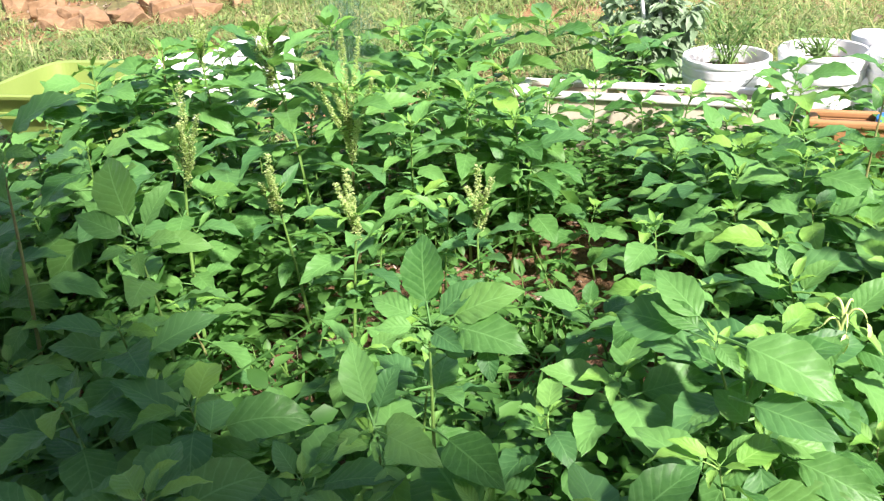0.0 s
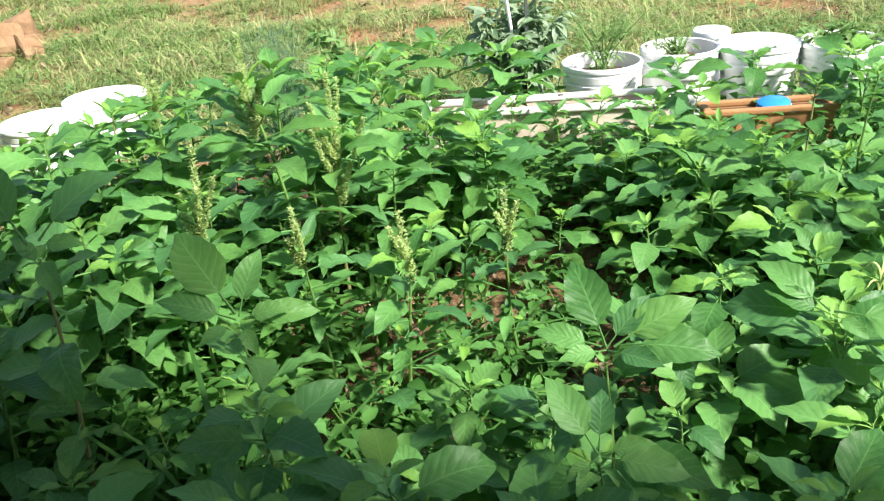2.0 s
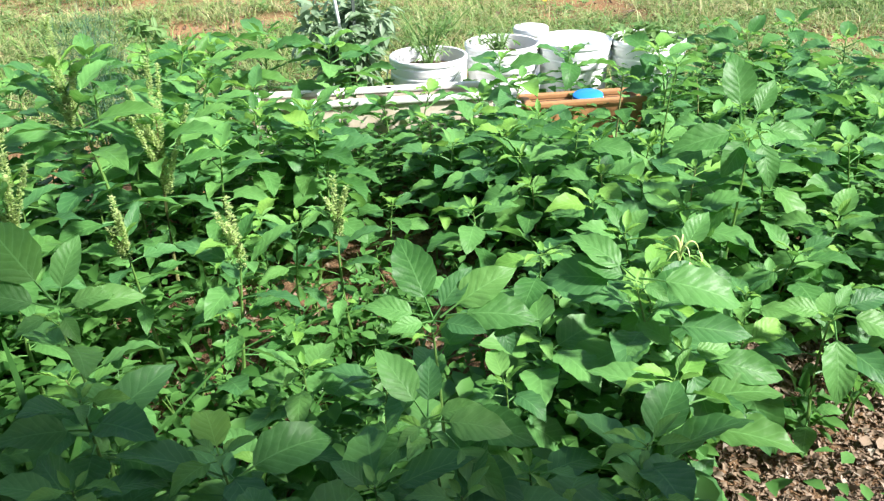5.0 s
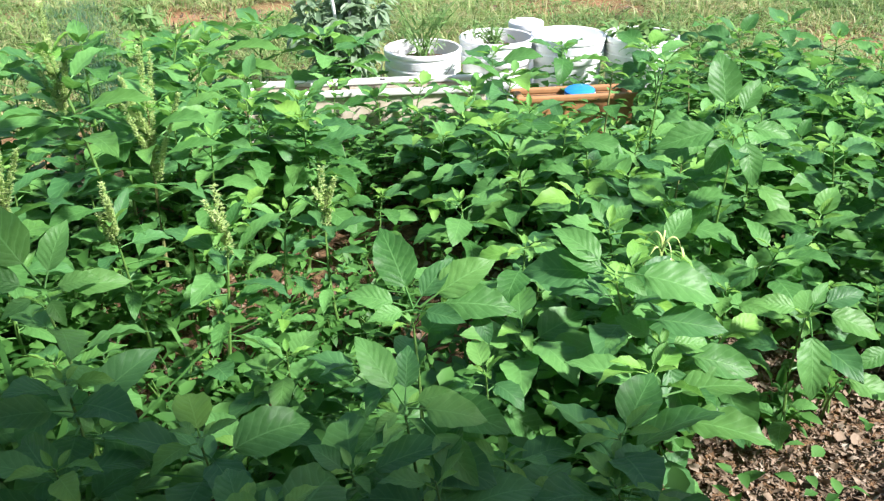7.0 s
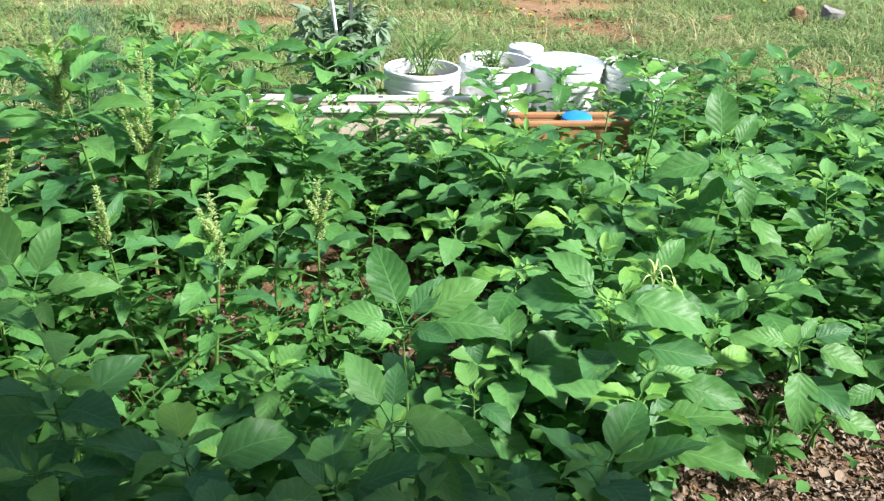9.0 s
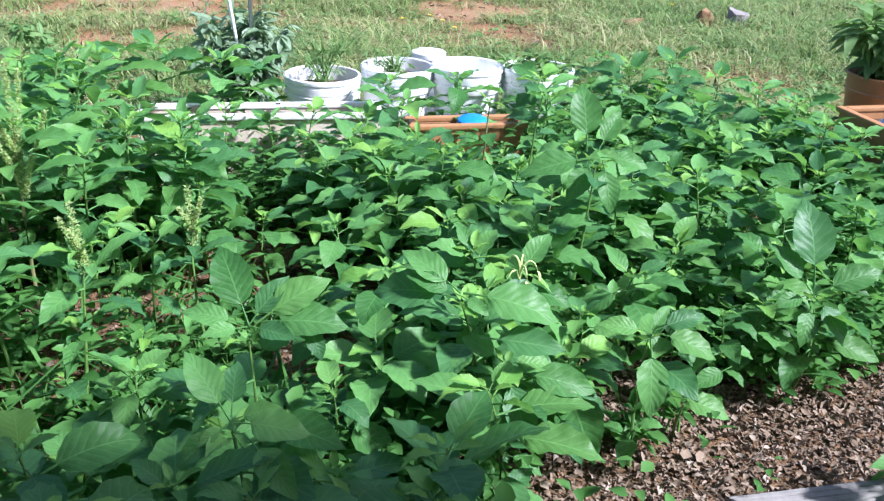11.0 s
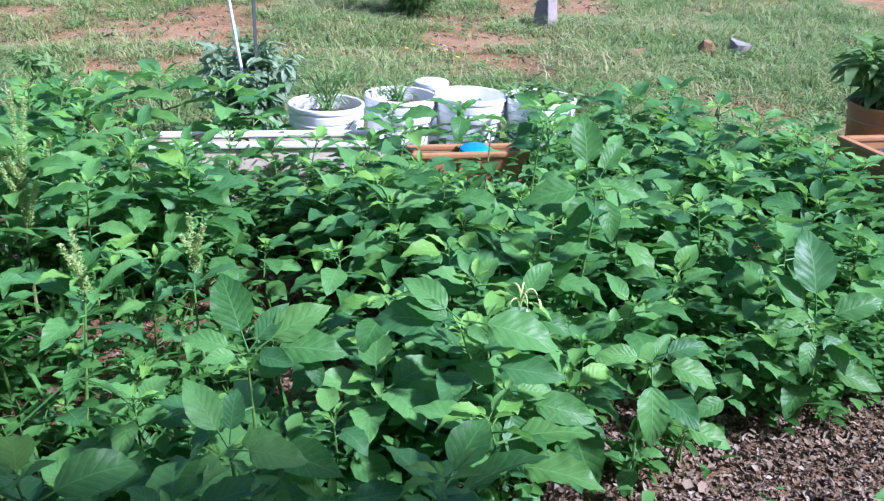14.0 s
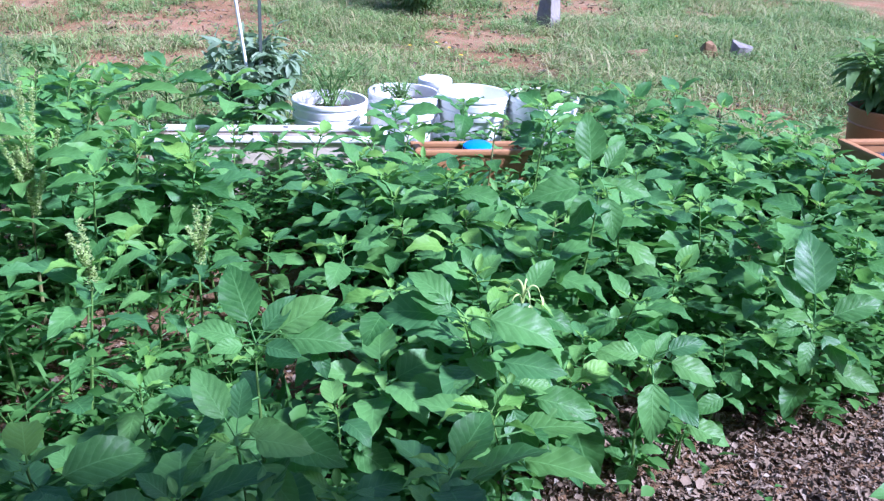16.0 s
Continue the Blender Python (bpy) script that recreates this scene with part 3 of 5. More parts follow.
# ---- lime tub ----
def tub():
    root = thing("garden_tub", "lime green plastic tub standing on the grass", "tub", pose(-1.90, 3.69, 0.0, 0, 0, -14) @ Matrix.Diagonal((0.72, 1, 1, 1)))
    ring = [(0.29, 0.21, 0.0), (0.30, 0.22, 0.01), (0.345, 0.262, 0.2), (0.36, 0.278, 0.2), (0.36, 0.278, 0.225), (0.35, 0.267, 0.226), (0.362, 0.28, 0.29), (0.385, 0.302, 0.292),
            (0.388, 0.305, 0.306), (0.38, 0.298, 0.312), (0.355, 0.273, 0.306), (0.34, 0.256, 0.2), (0.3, 0.22, 0.02), (0.02, 0.015, 0.016)]
    n = 48
    verts, faces = [], []
    for rx, ry, z in ring:
        for k in range(n):
            a = 2 * math.pi * (k + 0.5) / n
            c, s = math.cos(a), math.sin(a)
            e = 0.32
            verts.append((rx * math.copysign(abs(c) ** e, c), ry * math.copysign(abs(s) ** e, s), z))
    for i in range(len(ring) - 1):
        for k in range(n):
            k2 = (k + 1) % n
            faces.append((i * n + k, i * n + k2, (i + 1) * n + k2, (i + 1) * n + k))
    faces.append(tuple(range(n - 1, -1, -1)))
    faces.append(tuple(range((len(ring) - 1) * n, len(ring) * n)))
    part("body", mesh_of("body", verts, faces, LIME, smooth=False), root)
    for sx in (-1, 1):
        pts = [(sx * 0.385, -0.09, 0.285), (sx * 0.425, -0.08, 0.28), (sx * 0.435, 0, 0.28), (sx * 0.425, 0.08, 0.28), (sx * 0.385, 0.09, 0.285)]
        part("handle", mesh_of("handle", *tube(pts, 0.012, 8), LIME), root)


tub()


# ---- ring of stones ----
def stone(x, y, sx, sy, sz, seed, mat=STONE, label="angular orange clay stone in the fire ring", turn=0.0, group="fire ring stones"):
    rng = random.Random(seed)
    size = 0.66 if group == "fire ring stones" else 0.88
    z = ground_height(x, y) + sz * size * 0.3
    ob = new("stone", slab_mesh("stone", rng, (sx * size, sy * size, sz * size), mat))
    ob.matrix_basis = pose(x, y, z, rng.uniform(-8, 8), rng.uniform(-8, 8), turn)
    return tagged(ob, label, "stone", group)


stone(-2.00, 7.11, 0.42, 0.34, 0.46, 1, turn=0)
stone(-2.31, 7.31, 0.44, 0.34, 0.40, 2, turn=47)
stone(-1.95, 7.80, 0.40, 0.36, 0.42, 3, turn=94)
stone(-2.44, 6.92, 0.34, 0.30, 0.30, 4, turn=141)
stone(-2.19, 6.51, 0.46, 0.34, 0.26, 5, turn=8)
stone(-2.49, 6.45, 0.34, 0.30, 0.26, 6, turn=55)
stone(-2.76, 6.41, 0.36, 0.30, 0.28, 7, turn=102)
stone(-3.00, 6.60, 0.30, 0.28, 0.26, 8, turn=149)
stone(-3.20, 6.68, 0.34, 0.28, 0.28, 9, turn=16)
stone(-3.54, 7.46, 0.38, 0.30, 0.30, 10, turn=63)
stone(-3.95, 8.20, 0.45, 0.36, 0.42, 11, turn=110)
stone(-3.80, 7.40, 0.36, 0.30, 0.26, 12, turn=157)
stone(-2.64, 6.85, 0.30, 0.26, 0.16, 13, turn=24)
more = random.Random(8)
for x, y in ((-2.12, 6.86), (-2.2, 7.5), (-1.86, 7.4), (-2.34, 6.66), (-2.62, 6.6), (-2.9, 6.42), (-3.1, 6.48), (-3.36, 6.9), (-3.42, 7.15), (-2.05, 6.65), (-2.45, 7.15), (-1.8, 7.02)):
    stone(x, y, more.uniform(0.24, 0.36), more.uniform(0.22, 0.3), more.uniform(0.18, 0.3), more.randrange(900), turn=more.uniform(0, 180))
G = "single grey stone lying on the grass"
stone(4.74, 6.52, 0.28, 0.2, 0.40, 11, GREY_STONE, G, 20, "yard stones")
stone(4.45, 5.04, 0.2, 0.14, 0.1, 12, STONE, "small pale stone lying on the grass", 10, "yard stones")
stone(5.47, 4.78, 0.22, 0.16, 0.16, 13, GREY_STONE, G, 40, "yard stones")
stone(5.17, 4.86, 0.18, 0.16, 0.18, 14, STONE, "small orange stone lying on the grass", 60, "yard stones")


# ---- stake, post, cage ----
stake = thing("white_stake", "thin white plastic stake leaning over the tomato plant", "stake", Matrix.Identity(4))
part("rod", mesh_of("rod", *tube([(0.75, 3.66, -0.03), (0.668, 3.629, 0.5), (0.55, 3.583, 1.27)], [0.008, 0.008, 0.008], 10), WHITE), stake)
post = thing("metal_post", "slim dark metal fence post standing in the yard", "post", pose(0.745, 3.62, -0.05))
part("bar", from_bm("bar", box_bm(0.016, 0.006, 1.45, 0.0015, (0, 0, 0.72)), DARK_METAL), post)
part("rib", from_bm("rib", box_bm(0.005, 0.012, 1.45, 0.0015, (0, 0.0095, 0.72)), DARK_METAL), post)
leafy("tomato_plant", "drooping grey-green tomato plant tied to the stake", "plant", (0.74, 3.70, 0.0), 0.66, 0.27, 20, 26, 0.085, 0.034, TOMATO, 31, droop=0.35, low=0.35, hang=-0.95, apart=True)
leafy("pigweed", "narrow upright weed with small green leaves behind the bed", "weed", (-0.18, 3.3, 0.0), 0.76, 0.1, 7, 30, 0.06, 0.024, SPRIG, 32, low=0.25, apart=True)


def wire_crate(m):
    """Box of wire mesh with a tan board on top."""
    root = thing("wire_crate", "tilted wire mesh crate with a tan board on top", "crate", m)
    sx, sy, sz = 0.8, 0.6, 0.5
    board = from_bm("board", box_bm(sx, sy, 0.02, 0.004, (0, 0, sz)), STRAW)
    part("board", board, root, label="tan weathered board")

    def wires(o, u, v, nu, nv):
        o, u, v = Vector(o), Vector(u), Vector(v)
        bm = bmesh.new()
        grid = [[bm.verts.new(o + u * (i / nu) + v * (j / nv)) for i in range(nu + 1)] for j in range(nv + 1)]
        for j in range(nv):
            for i in range(nu):
                bm.faces.new((grid[j][i], grid[j][i + 1], grid[j + 1][i + 1], grid[j + 1][i]))
        bm.normal_update()
        bmesh.ops.wireframe(bm, faces=list(bm.faces), thickness=0.01, offset=0.0, use_replace=True, use_boundary=True, use_even_offset=True)
        return bm

    for o, u, v, a, b in (((-sx / 2, -sy / 2, 0), (sx, 0, 0), (0, 0, sz - 0.012), 16, 10), ((-sx / 2, sy / 2, 0), (sx, 0, 0), (0, 0, sz - 0.012), 16, 10),
                          ((-sx / 2, -sy / 2, 0), (0, sy, 0), (0, 0, sz - 0.012), 12, 10), ((sx / 2, -sy / 2, 0), (0, sy, 0), (0, 0, sz - 0.012), 12, 10)):
        part("wire_panel", from_bm("wire_panel", wires(o, u, v, a, b), WIRE), root)


wire_crate(pose(2.86, 11.1, 0.36, 48, -26, -24))


def shrub(name, label, x, y, rx, rz, cz, count, length, width, seed):
    """A dense clipped shrub: stems from the ground and leaves through an uneven rounded crown."""
    rng = random.Random(seed)
    root = thing(name, label, "shrub", pose(x, y, 0))
    tubes, pos, way, up = [], [], [], []
    for s in range(14):
        a = rng.uniform(0, 2 * math.pi)
        o = rx * rng.uniform(0.3, 0.8)
        tubes.append(tube([(0.02 * math.cos(a), 0.02 * math.sin(a), -0.02), (o * 0.4 * math.cos(a), o * 0.4 * math.sin(a), cz * 0.6), (o * math.cos(a), o * math.sin(a), cz + 0.4 * rz)], [0.015, 0.011, 0.004], 5))
    for i in range(count):
        d = Vector((rng.gauss(0, 1), rng.gauss(0, 1), rng.gauss(0, 1))).normalized()
        lump = 0.86 + 0.2 * noise.noise(d * 2.6 + Vector((seed, 0, 0))) + 0.12 * noise.noise(d * 6.5)
        r = lump * (1 - 0.3 * rng.random() ** 2)
        p = Vector((d.x * rx * r, d.y * rx * r, cz + d.z * rz * r))
        if p.z < 0.02:
            continue
        pos.append(p)
        way.append(d + Vector((rng.gauss(0, 0.7), rng.gauss(0, 0.7), rng.gauss(0.2, 0.6))))
        up.append((d.x + rng.gauss(0, 0.4), d.y + rng.gauss(0, 0.4), 1.0))
    part("stem", mesh_of("stem", *joined(tubes), STEM_RED), root)
    n = len(pos)
    ls = np.array([length * rng.uniform(0.6, 1.2) for _ in range(n)])
    v, f = many_leaves(pos, way, up, ls, ls * width / length, 0.15)
    part("foliage", array_mesh("foliage", v, f, SHRUB), root)


shrub("round_shrub", "dense round evergreen shrub with glossy small leaves", 0.72, 11.3, 0.98, 0.68, 0.58, 9000, 0.085, 0.045, 41)
leafy("wild_bush", "loose green bush at the edge of the yard", "shrub", (3.85, 7.6, 0.0), 0.75, 0.75, 44, 40, 0.085, 0.02, SPRIG, 42, stem_mat=STEM_RED, droop=0.3)
leafy("wild_bush", "loose green bush at the edge of the yard", "shrub", (-3.9, 11.0, 0.0), 1.3, 1.2, 40, 34, 0.1, 0.034, SHRUB, 43, stem_mat=STEM_RED, droop=0.3)


# Far bush added to supply the dark of tree shade in this corner.
leafy("wild_bush", "broad bush added at the far side of the yard to darken its shaded corner", "shrub", (-2.4, 16.8, 0.0), 1.8, 2.1, 60, 45, 0.17, 0.06, SHRUB, 44, stem_mat=STEM_RED, droop=0.3)


leafy("broad_weed", "broad-leaved pale green weed standing on bare clay", "weed", (3.74, 9.8, 0.0), 0.3, 0.2, 9, 5, 0.2, 0.09, SPRIG, 45, droop=0.4)


# ---- yellow flowers ----
def flower(x, y, h, seed):
    rng = random.Random(seed)
    root = thing("yellow_flower", "small yellow flower on a thin stalk in the grass", "flower", pose(x, y, ground_height(x, y)), "yellow flowers")
    dx, dy = rng.uniform(-0.03, 0.03), rng.uniform(-0.03, 0.03)
    part("stalk", mesh_of("stalk", *tube([(0, 0, -0.01), (dx * 0.4, dy * 0.4, h * 0.5), (dx, dy, h)], 0.0018, 5), STEM), root)
    n = 18
    a = np.linspace(0, 2 * math.pi, n, endpoint=False)
    way = np.stack([np.cos(a), np.sin(a), 0.25 + 0.35 * (np.arange(n) % 2)], 1)
    v, f = many_leaves(np.tile([dx, dy, h], (n, 1)), way, np.tile([0, 0, 1.0], (n, 1)), 0.017, 0.009, 0.1)
    part("petals", array_mesh("petals", v, f, YELLOW), root)


flower(2.72, 5.05, 0.17, 1)
flower(2.62, 5.15, 0.2, 2)
flower(2.76, 4.98, 0.13, 3)
flower(2.50, 5.3, 0.16, 4)
flower(4.75, 4.85, 0.2, 5)
flower(1.55, 8.6, 0.25, 6)
flower(1.62, 8.3, 0.22, 7)
flower(1.85, 8.2, 0.2, 8)
flower(-2.75, 4.55, 0.16, 9)


# ---- amaranth ----
def leaf_mesh(name, mat, droop, fold, wave, twist, slim=1.0, blunt=0.78):
    """One leaf along +x: a stalk of 0.32 and a blade of 1.0, arching down, pleated between its veins."""
    nu, nv = 16, 4
    verts, uvs, faces = [], [], []
    # centre line with a turning slope
    line, slope = [], []
    x = z = 0.0
    steps = [0.0, 0.16, 0.32] + [0.32 + (i + 1) / nu for i in range(nu)]
    prev = 0.0
    for s in steps:
        a = radians(38 - droop * (s / 1.32) ** 1.1)
        x += (s - prev) * math.cos(a)
        z += (s - prev) * math.sin(a)
        prev = s
        line.append((x, z))
        slope.append(a)
    # blade outline: rounded below the middle, drawn out to a point
    for i in range(nu + 1):
        u = i / nu
        w = 0.285 * slim * math.sin(math.pi * min(1.0, u + 0.002) ** 0.74) ** (0.66 + 0.34 * blunt) * (1.06 - 0.16 * u)
        w = max(w, 0.012 if i == 0 else 0.002)
        cx, cz = line[i + 2]
        a = slope[i + 2]
        tw = twist * u
        for k in range(nv + 1):
            v = -1 + 2 * k / nv
            nick = 1 + 0.028 * wave * math.sin(u * 31 + k * 1.7) * (abs(v) > 0.9)
            lift = fold * abs(v) ** 1.3 * w + wave * (0.016 * math.sin(u * 25 + 2.2 * v) + 0.022 * math.sin(u * 8 + v * 2.6)) * v * v
            side, rise = v * w * nick * math.cos(tw) - lift * math.sin(tw), lift * math.cos(tw) + v * w * math.sin(tw)
            verts.append((cx - rise * math.sin(a), side, cz + rise * math.cos(a)))
            uvs.append((u, (v + 1) / 2))
    for i in range(nu):
        for k in range(nv):
            b = i * (nv + 1) + k
            faces.append((b, b + nv + 1, b + nv + 2, b + 1))
    tv, tf = tube([(line[0][0], 0, line[0][1]), (line[1][0], 0, line[1][1]), (line[2][0], 0, line[2][1])], [0.022, 0.017, 0.014], 4)
    o = len(verts)
    verts += tv
    uvs += [(0.0, 0.5)] * len(tv)
    faces += [tuple(i + o for i in f) for f in tf]
    CHORDS.append(line[-1])
    return mesh_of(name, verts, faces, mat, uvs=uvs)


CHORDS = []
LEAVES = [leaf_mesh("leaf", LEAF, d, f, w, t, s, b) for d, f, w, t, s, b in
          ((38, 0.24, 1.0, 0.15, 1.0, 0.7), (52, 0.18, 1.3, -0.2, 1.1, 0.6), (28, 0.3, 0.9, 0.1, 0.95, 0.8), (62, 0.2, 1.2, 0.3, 1.05, 0.65), (46, 0.34, 1.5, -0.35, 1.0, 0.72), (56, 0.14, 1.0, 0.05, 1.15, 0.55), (92, 0.24, 1.2, -0.1, 1.0, 0.7))]
NARROW = [leaf_mesh("leaf", LEAF, d, f, w, t, s, b) for d, f, w, t, s, b in ((42, 0.3, 1.0, 0.1, 0.7, 0.8), (60, 0.25, 1.2, -0.2, 0.76, 0.75), (34, 0.35, 1.0, 0.2, 0.66, 0.9), (52, 0.22, 1.4, -0.1, 0.8, 0.7))]
TIPS = [leaf_mesh("leaf", YOUNG, d, f, w, t, s) for d, f, w, t, s in ((20, 0.4, 0.8, 0.1, 0.8), (45, 0.35, 1.0, -0.2, 0.85), (70, 0.3, 1.2, 0.1, 0.9))]
LIMP = leaf_mesh("leaf", PALE_STALK, 30, 0.5, 1.0, 0.2, 0.8)
PLANTS = []
LABELS = ("leafy green amaranth plant growing in the bed", "green amaranth plant with broad veined leaves", "amaranth plant with pale young leaves at its tip")


def spike_mesh(rng, height, side_spikes):
    """Flower spike: a central plume of tiny bristly clusters and a few side plumes."""
    pos, way = [], []
    axes = [(Vector((0, 0, 0)), Vector((rng.uniform(-0.1, 0.1), rng.uniform(-0.1, 0.1), 1)), height, 0.017)]
    for _ in range(side_spikes):
        a = rng.uniform(0, 2 * math.pi)
        axes.append((Vector((0, 0, height * rng.uniform(-0.15, 0.3))), Vector((math.cos(a) * 0.4, math.sin(a) * 0.4, 1)), height * rng.uniform(0.4, 0.75), 0.009))
    for o, d, h, r in axes:
        d.normalize()
        for i in range(int(h * 2100)):
            u = rng.random()
            a = rng.uniform(0, 2 * math.pi)
            n = Vector((math.cos(a), math.sin(a), 0))
            lump = 0.75 + 0.35 * math.sin(u * 40)
            pos.append(o + d * h * u + n * r * (1 - 0.75 * u) * lump * 0.5)
            way.append(n + Vector((0, 0, rng.uniform(0.1, 1.0))))
    n = len(pos)
    v, f = many_leaves(pos, way, [(0.1, 0.1, 1)] * n, 0.009, 0.0045, 0.1)
    return array_mesh("flower_spike", v, f, SPIKE)


def amaranth(x, y, h, size, spikes=0, wilted=False, small=False, slim=False, thin=1.0, lance=False):
    seed = len(PLANTS) + 100
    rng = random.Random(seed)
    PLANTS.append((x, y))
    z0 = ground_height(x, y)
    if spikes:
        label = "tall amaranth plant with pale green flower spikes"
    elif small:
        label = "small amaranth seedling on the bare soil"
    elif wilted:
        label = "amaranth plant with a drooping wilted tip"
    else:
        label = LABELS[seed % 3]
    root = thing("amaranth_plant", label, "plant", pose(x, y, z0), "amaranth plants")
    lx, ly = rng.gauss(0, 0.05) * h, rng.gauss(0, 0.05) * h
    bend = Vector((rng.gauss(0, 0.02), rng.gauss(0, 0.02), 0))

    def axis(u):
        return Vector((-lx * (1 - u), -ly * (1 - u), h * u * 0.96)) + bend * math.sin(u * math.pi)

    r = 0.0025 + 0.0048 * h
    blades = NARROW if spikes or lance else LEAVES
    part("stem", mesh_of("stem", *tube([axis(u) - Vector((0, 0, 0.015 if u == 0 else 0)) for u in (0, 0.2, 0.4, 0.6, 0.8, 1.0)], [r, r * 0.95, r * 0.85, r * 0.7, r * 0.55, r * 0.35], 7), STEM if seed % 9 else STEM_RED), root)
    n = 5 if small else int((9 + 13 * h) * thin)
    if slim:
        n = 9
    start = rng.uniform(0, 360)
    for i in range(n):
        f = i / (n - 1)
        u = 0.26 + 0.71 * f ** 0.5
        grow = 0.7 + 0.5 * math.sin(math.pi * min(1.0, 0.1 + f * 0.8)) if f < 0.93 else 0.62
        s = size * grow * rng.uniform(0.85, 1.15) * (0.6 if slim else 1.0)
        lift = -36 + 40 * f ** 1.4 + rng.uniform(-14, 14)
        lift += 12 if blades is NARROW else 0
        turn = start + 137.5 * i + rng.uniform(-18, 18)
        me = blades[rng.randrange(len(blades))] if f < 0.9 else (blades[2] if rng.random() < 0.5 else TIPS[2])
        m = Matrix.Translation(axis(u)) @ pose(0, 0, 0, 0, 0, turn) @ pose(0, 0, 0, rng.uniform(-24, 24), -lift, 0) @ Matrix.Diagonal((s, s * rng.uniform(0.9, 1.15), s, 1))
        part("leaf", me, root, m)
    # small leaves low on the stem
    for i in range(0 if small else 3):
        s = size * rng.uniform(0.4, 0.75)
        m = Matrix.Translation(axis(rng.uniform(0.12, 0.42))) @ pose(0, 0, 0, 0, 0, rng.uniform(0, 360)) @ pose(0, 0, 0, rng.uniform(-25, 25), rng.uniform(-20, 25), 0) @ Matrix.Diagonal((s, s, s, 1))
        part("leaf", LEAVES[rng.randrange(7)], root, m)
    # a wilted tip: pale stalks that curl over
    if wilted:
        for i in range(5):
            q = radians(start + 74 * i)
            o, k = axis(0.9 + 0.02 * i), rng.uniform(0.026, 0.05)
            c, sn = math.cos(q), math.sin(q)
            pts = [o + Vector((c, sn, 0)) * (0.5 * k * (1 - math.cos(w)) + 0.1 * k * w) + Vector((0, 0, 1.3 * k * math.sin(w))) for w in np.linspace(0, 2.4, 10)]
            stalk = part("stalk", mesh_of("stalk", *tube(pts, [0.003 - 0.00015 * w for w in range(10)], 6), PALE_STALK), root, label="pale yellow curled stalk")
            m = Matrix.Translation(pts[-1]) @ pose(0, 0, 0, 0, 0, math.degrees(q)) @ pose(0, 0, 0, rng.uniform(-30, 30), 92 + rng.uniform(-12, 18), 0) @ Matrix.Diagonal((k, k * 0.8, k, 1))
            part("leaf", LIMP, stalk, m, "limp pale yellow leaf")
    # tight young leaves at the tip
    for i in range(2 if wilted else 3 if small else 5):
        s = size * (rng.uniform(0.24, 0.52) if not wilted else rng.uniform(0.5, 0.8))
        lift = -22 + 45 * rng.random() if not wilted else -30 - 30 * rng.random()
        m = Matrix.Translation(axis(0.985)) @ pose(0, 0, 0, 0, 0, start + 137.5 * (n + i)) @ pose(0, 0, 0, rng.uniform(-15, 15), -lift, 0) @ Matrix.Diagonal((s, s * 0.85, s, 1))
        part("leaf", TIPS[i % 3], root, m, "pale yellow-green young leaf")
    # side shoots
    for b in range(0 if small or slim else rng.randrange(1, 4)):
        u = rng.uniform(0.35, 0.75)
        a = rng.uniform(0, 2 * math.pi)
        o = axis(u) + Vector((math.cos(a), math.sin(a), 0.8)) * rng.uniform(0.02, 0.05)
        for i in range(4):
            s = size * rng.uniform(0.28, 0.5)
            m = Matrix.Translation(o) @ pose(0, 0, 0, 0, 0, rng.uniform(0, 360)) @ pose(0, 0, 0, rng.uniform(-20, 20), rng.uniform(-25, 15), 0) @ Matrix.Diagonal((s, s, s, 1))
            part("leaf", blades[rng.randrange(len(blades))] if i < 3 else TIPS[1], root, m)
    if spikes:
        part("flower_spike", spike_mesh(rng, 0.10 + 0.045 * spikes, 3 + spikes), root, Matrix.Translation(axis(0.96) - Vector((0, 0, 0.03 * spikes))), "pale green bristly flower spike")
    return root


def leaf_on(plant, base, tip, face=Vector((-0.25, -0.5, 0.85))):
    """One large leaf of a plant, its stalk at base and its point at tip, its upper side turned to the open."""
    k = len(plant.children) % 3
    cx, cz = CHORDS[k]
    c = math.hypot(cx, cz)
    base, tip = Vector(base), Vector(tip)
    d = (tip - base).normalized()
    n = (face - d * face.dot(d)).normalized()
    turn = Matrix((d, n.cross(d), n)).transposed()
    own = Matrix(((cx / c, 0, cz / c), (0, 1, 0), (-cz / c, 0, cx / c)))
    s = (tip - base).length / c
    m = Matrix.Translation(base - plant.matrix_basis.translation) @ (turn @ own).to_4x4() @ Matrix.Diagonal((s, s * 0.94, s, 1))
    part("leaf", LEAVES[k], plant, m)


# plants with leaves that stand out
p = amaranth(-0.25, 0.95, 0.55, 0.100, thin=0.5)
leaf_on(p, (-0.247, 0.955, 0.550), (-0.253, 1.069, 0.654))
leaf_on(p, (-0.247, 0.955, 0.550), (-0.165, 0.967, 0.621))
leaf_on(p, (-0.236, 0.950, 0.553), (-0.104, 0.926, 0.619))
leaf_on(p, (-0.229, 0.942, 0.558), (-0.105, 0.854, 0.558))
leaf_on(p, (-0.253, 0.937, 0.558), (-0.198, 0.862, 0.558))
leaf_on(p, (-0.253, 0.960, 0.552), (-0.341, 1.025, 0.566))
leaf_on(p, (-0.165, 0.898, 0.563), (-0.159, 0.850, 0.511))
leaf_on(p, (-0.255, 0.939, 0.558), (-0.334, 0.948, 0.554))
p = amaranth(0.20, 0.97, 0.49, 0.100, thin=0.5)
leaf_on(p, (0.197, 0.972, 0.490), (0.112, 1.045, 0.522))
leaf_on(p, (0.198, 0.974, 0.495), (0.132, 1.100, 0.551))
leaf_on(p, (0.203, 0.971, 0.495), (0.355, 0.847, 0.449))
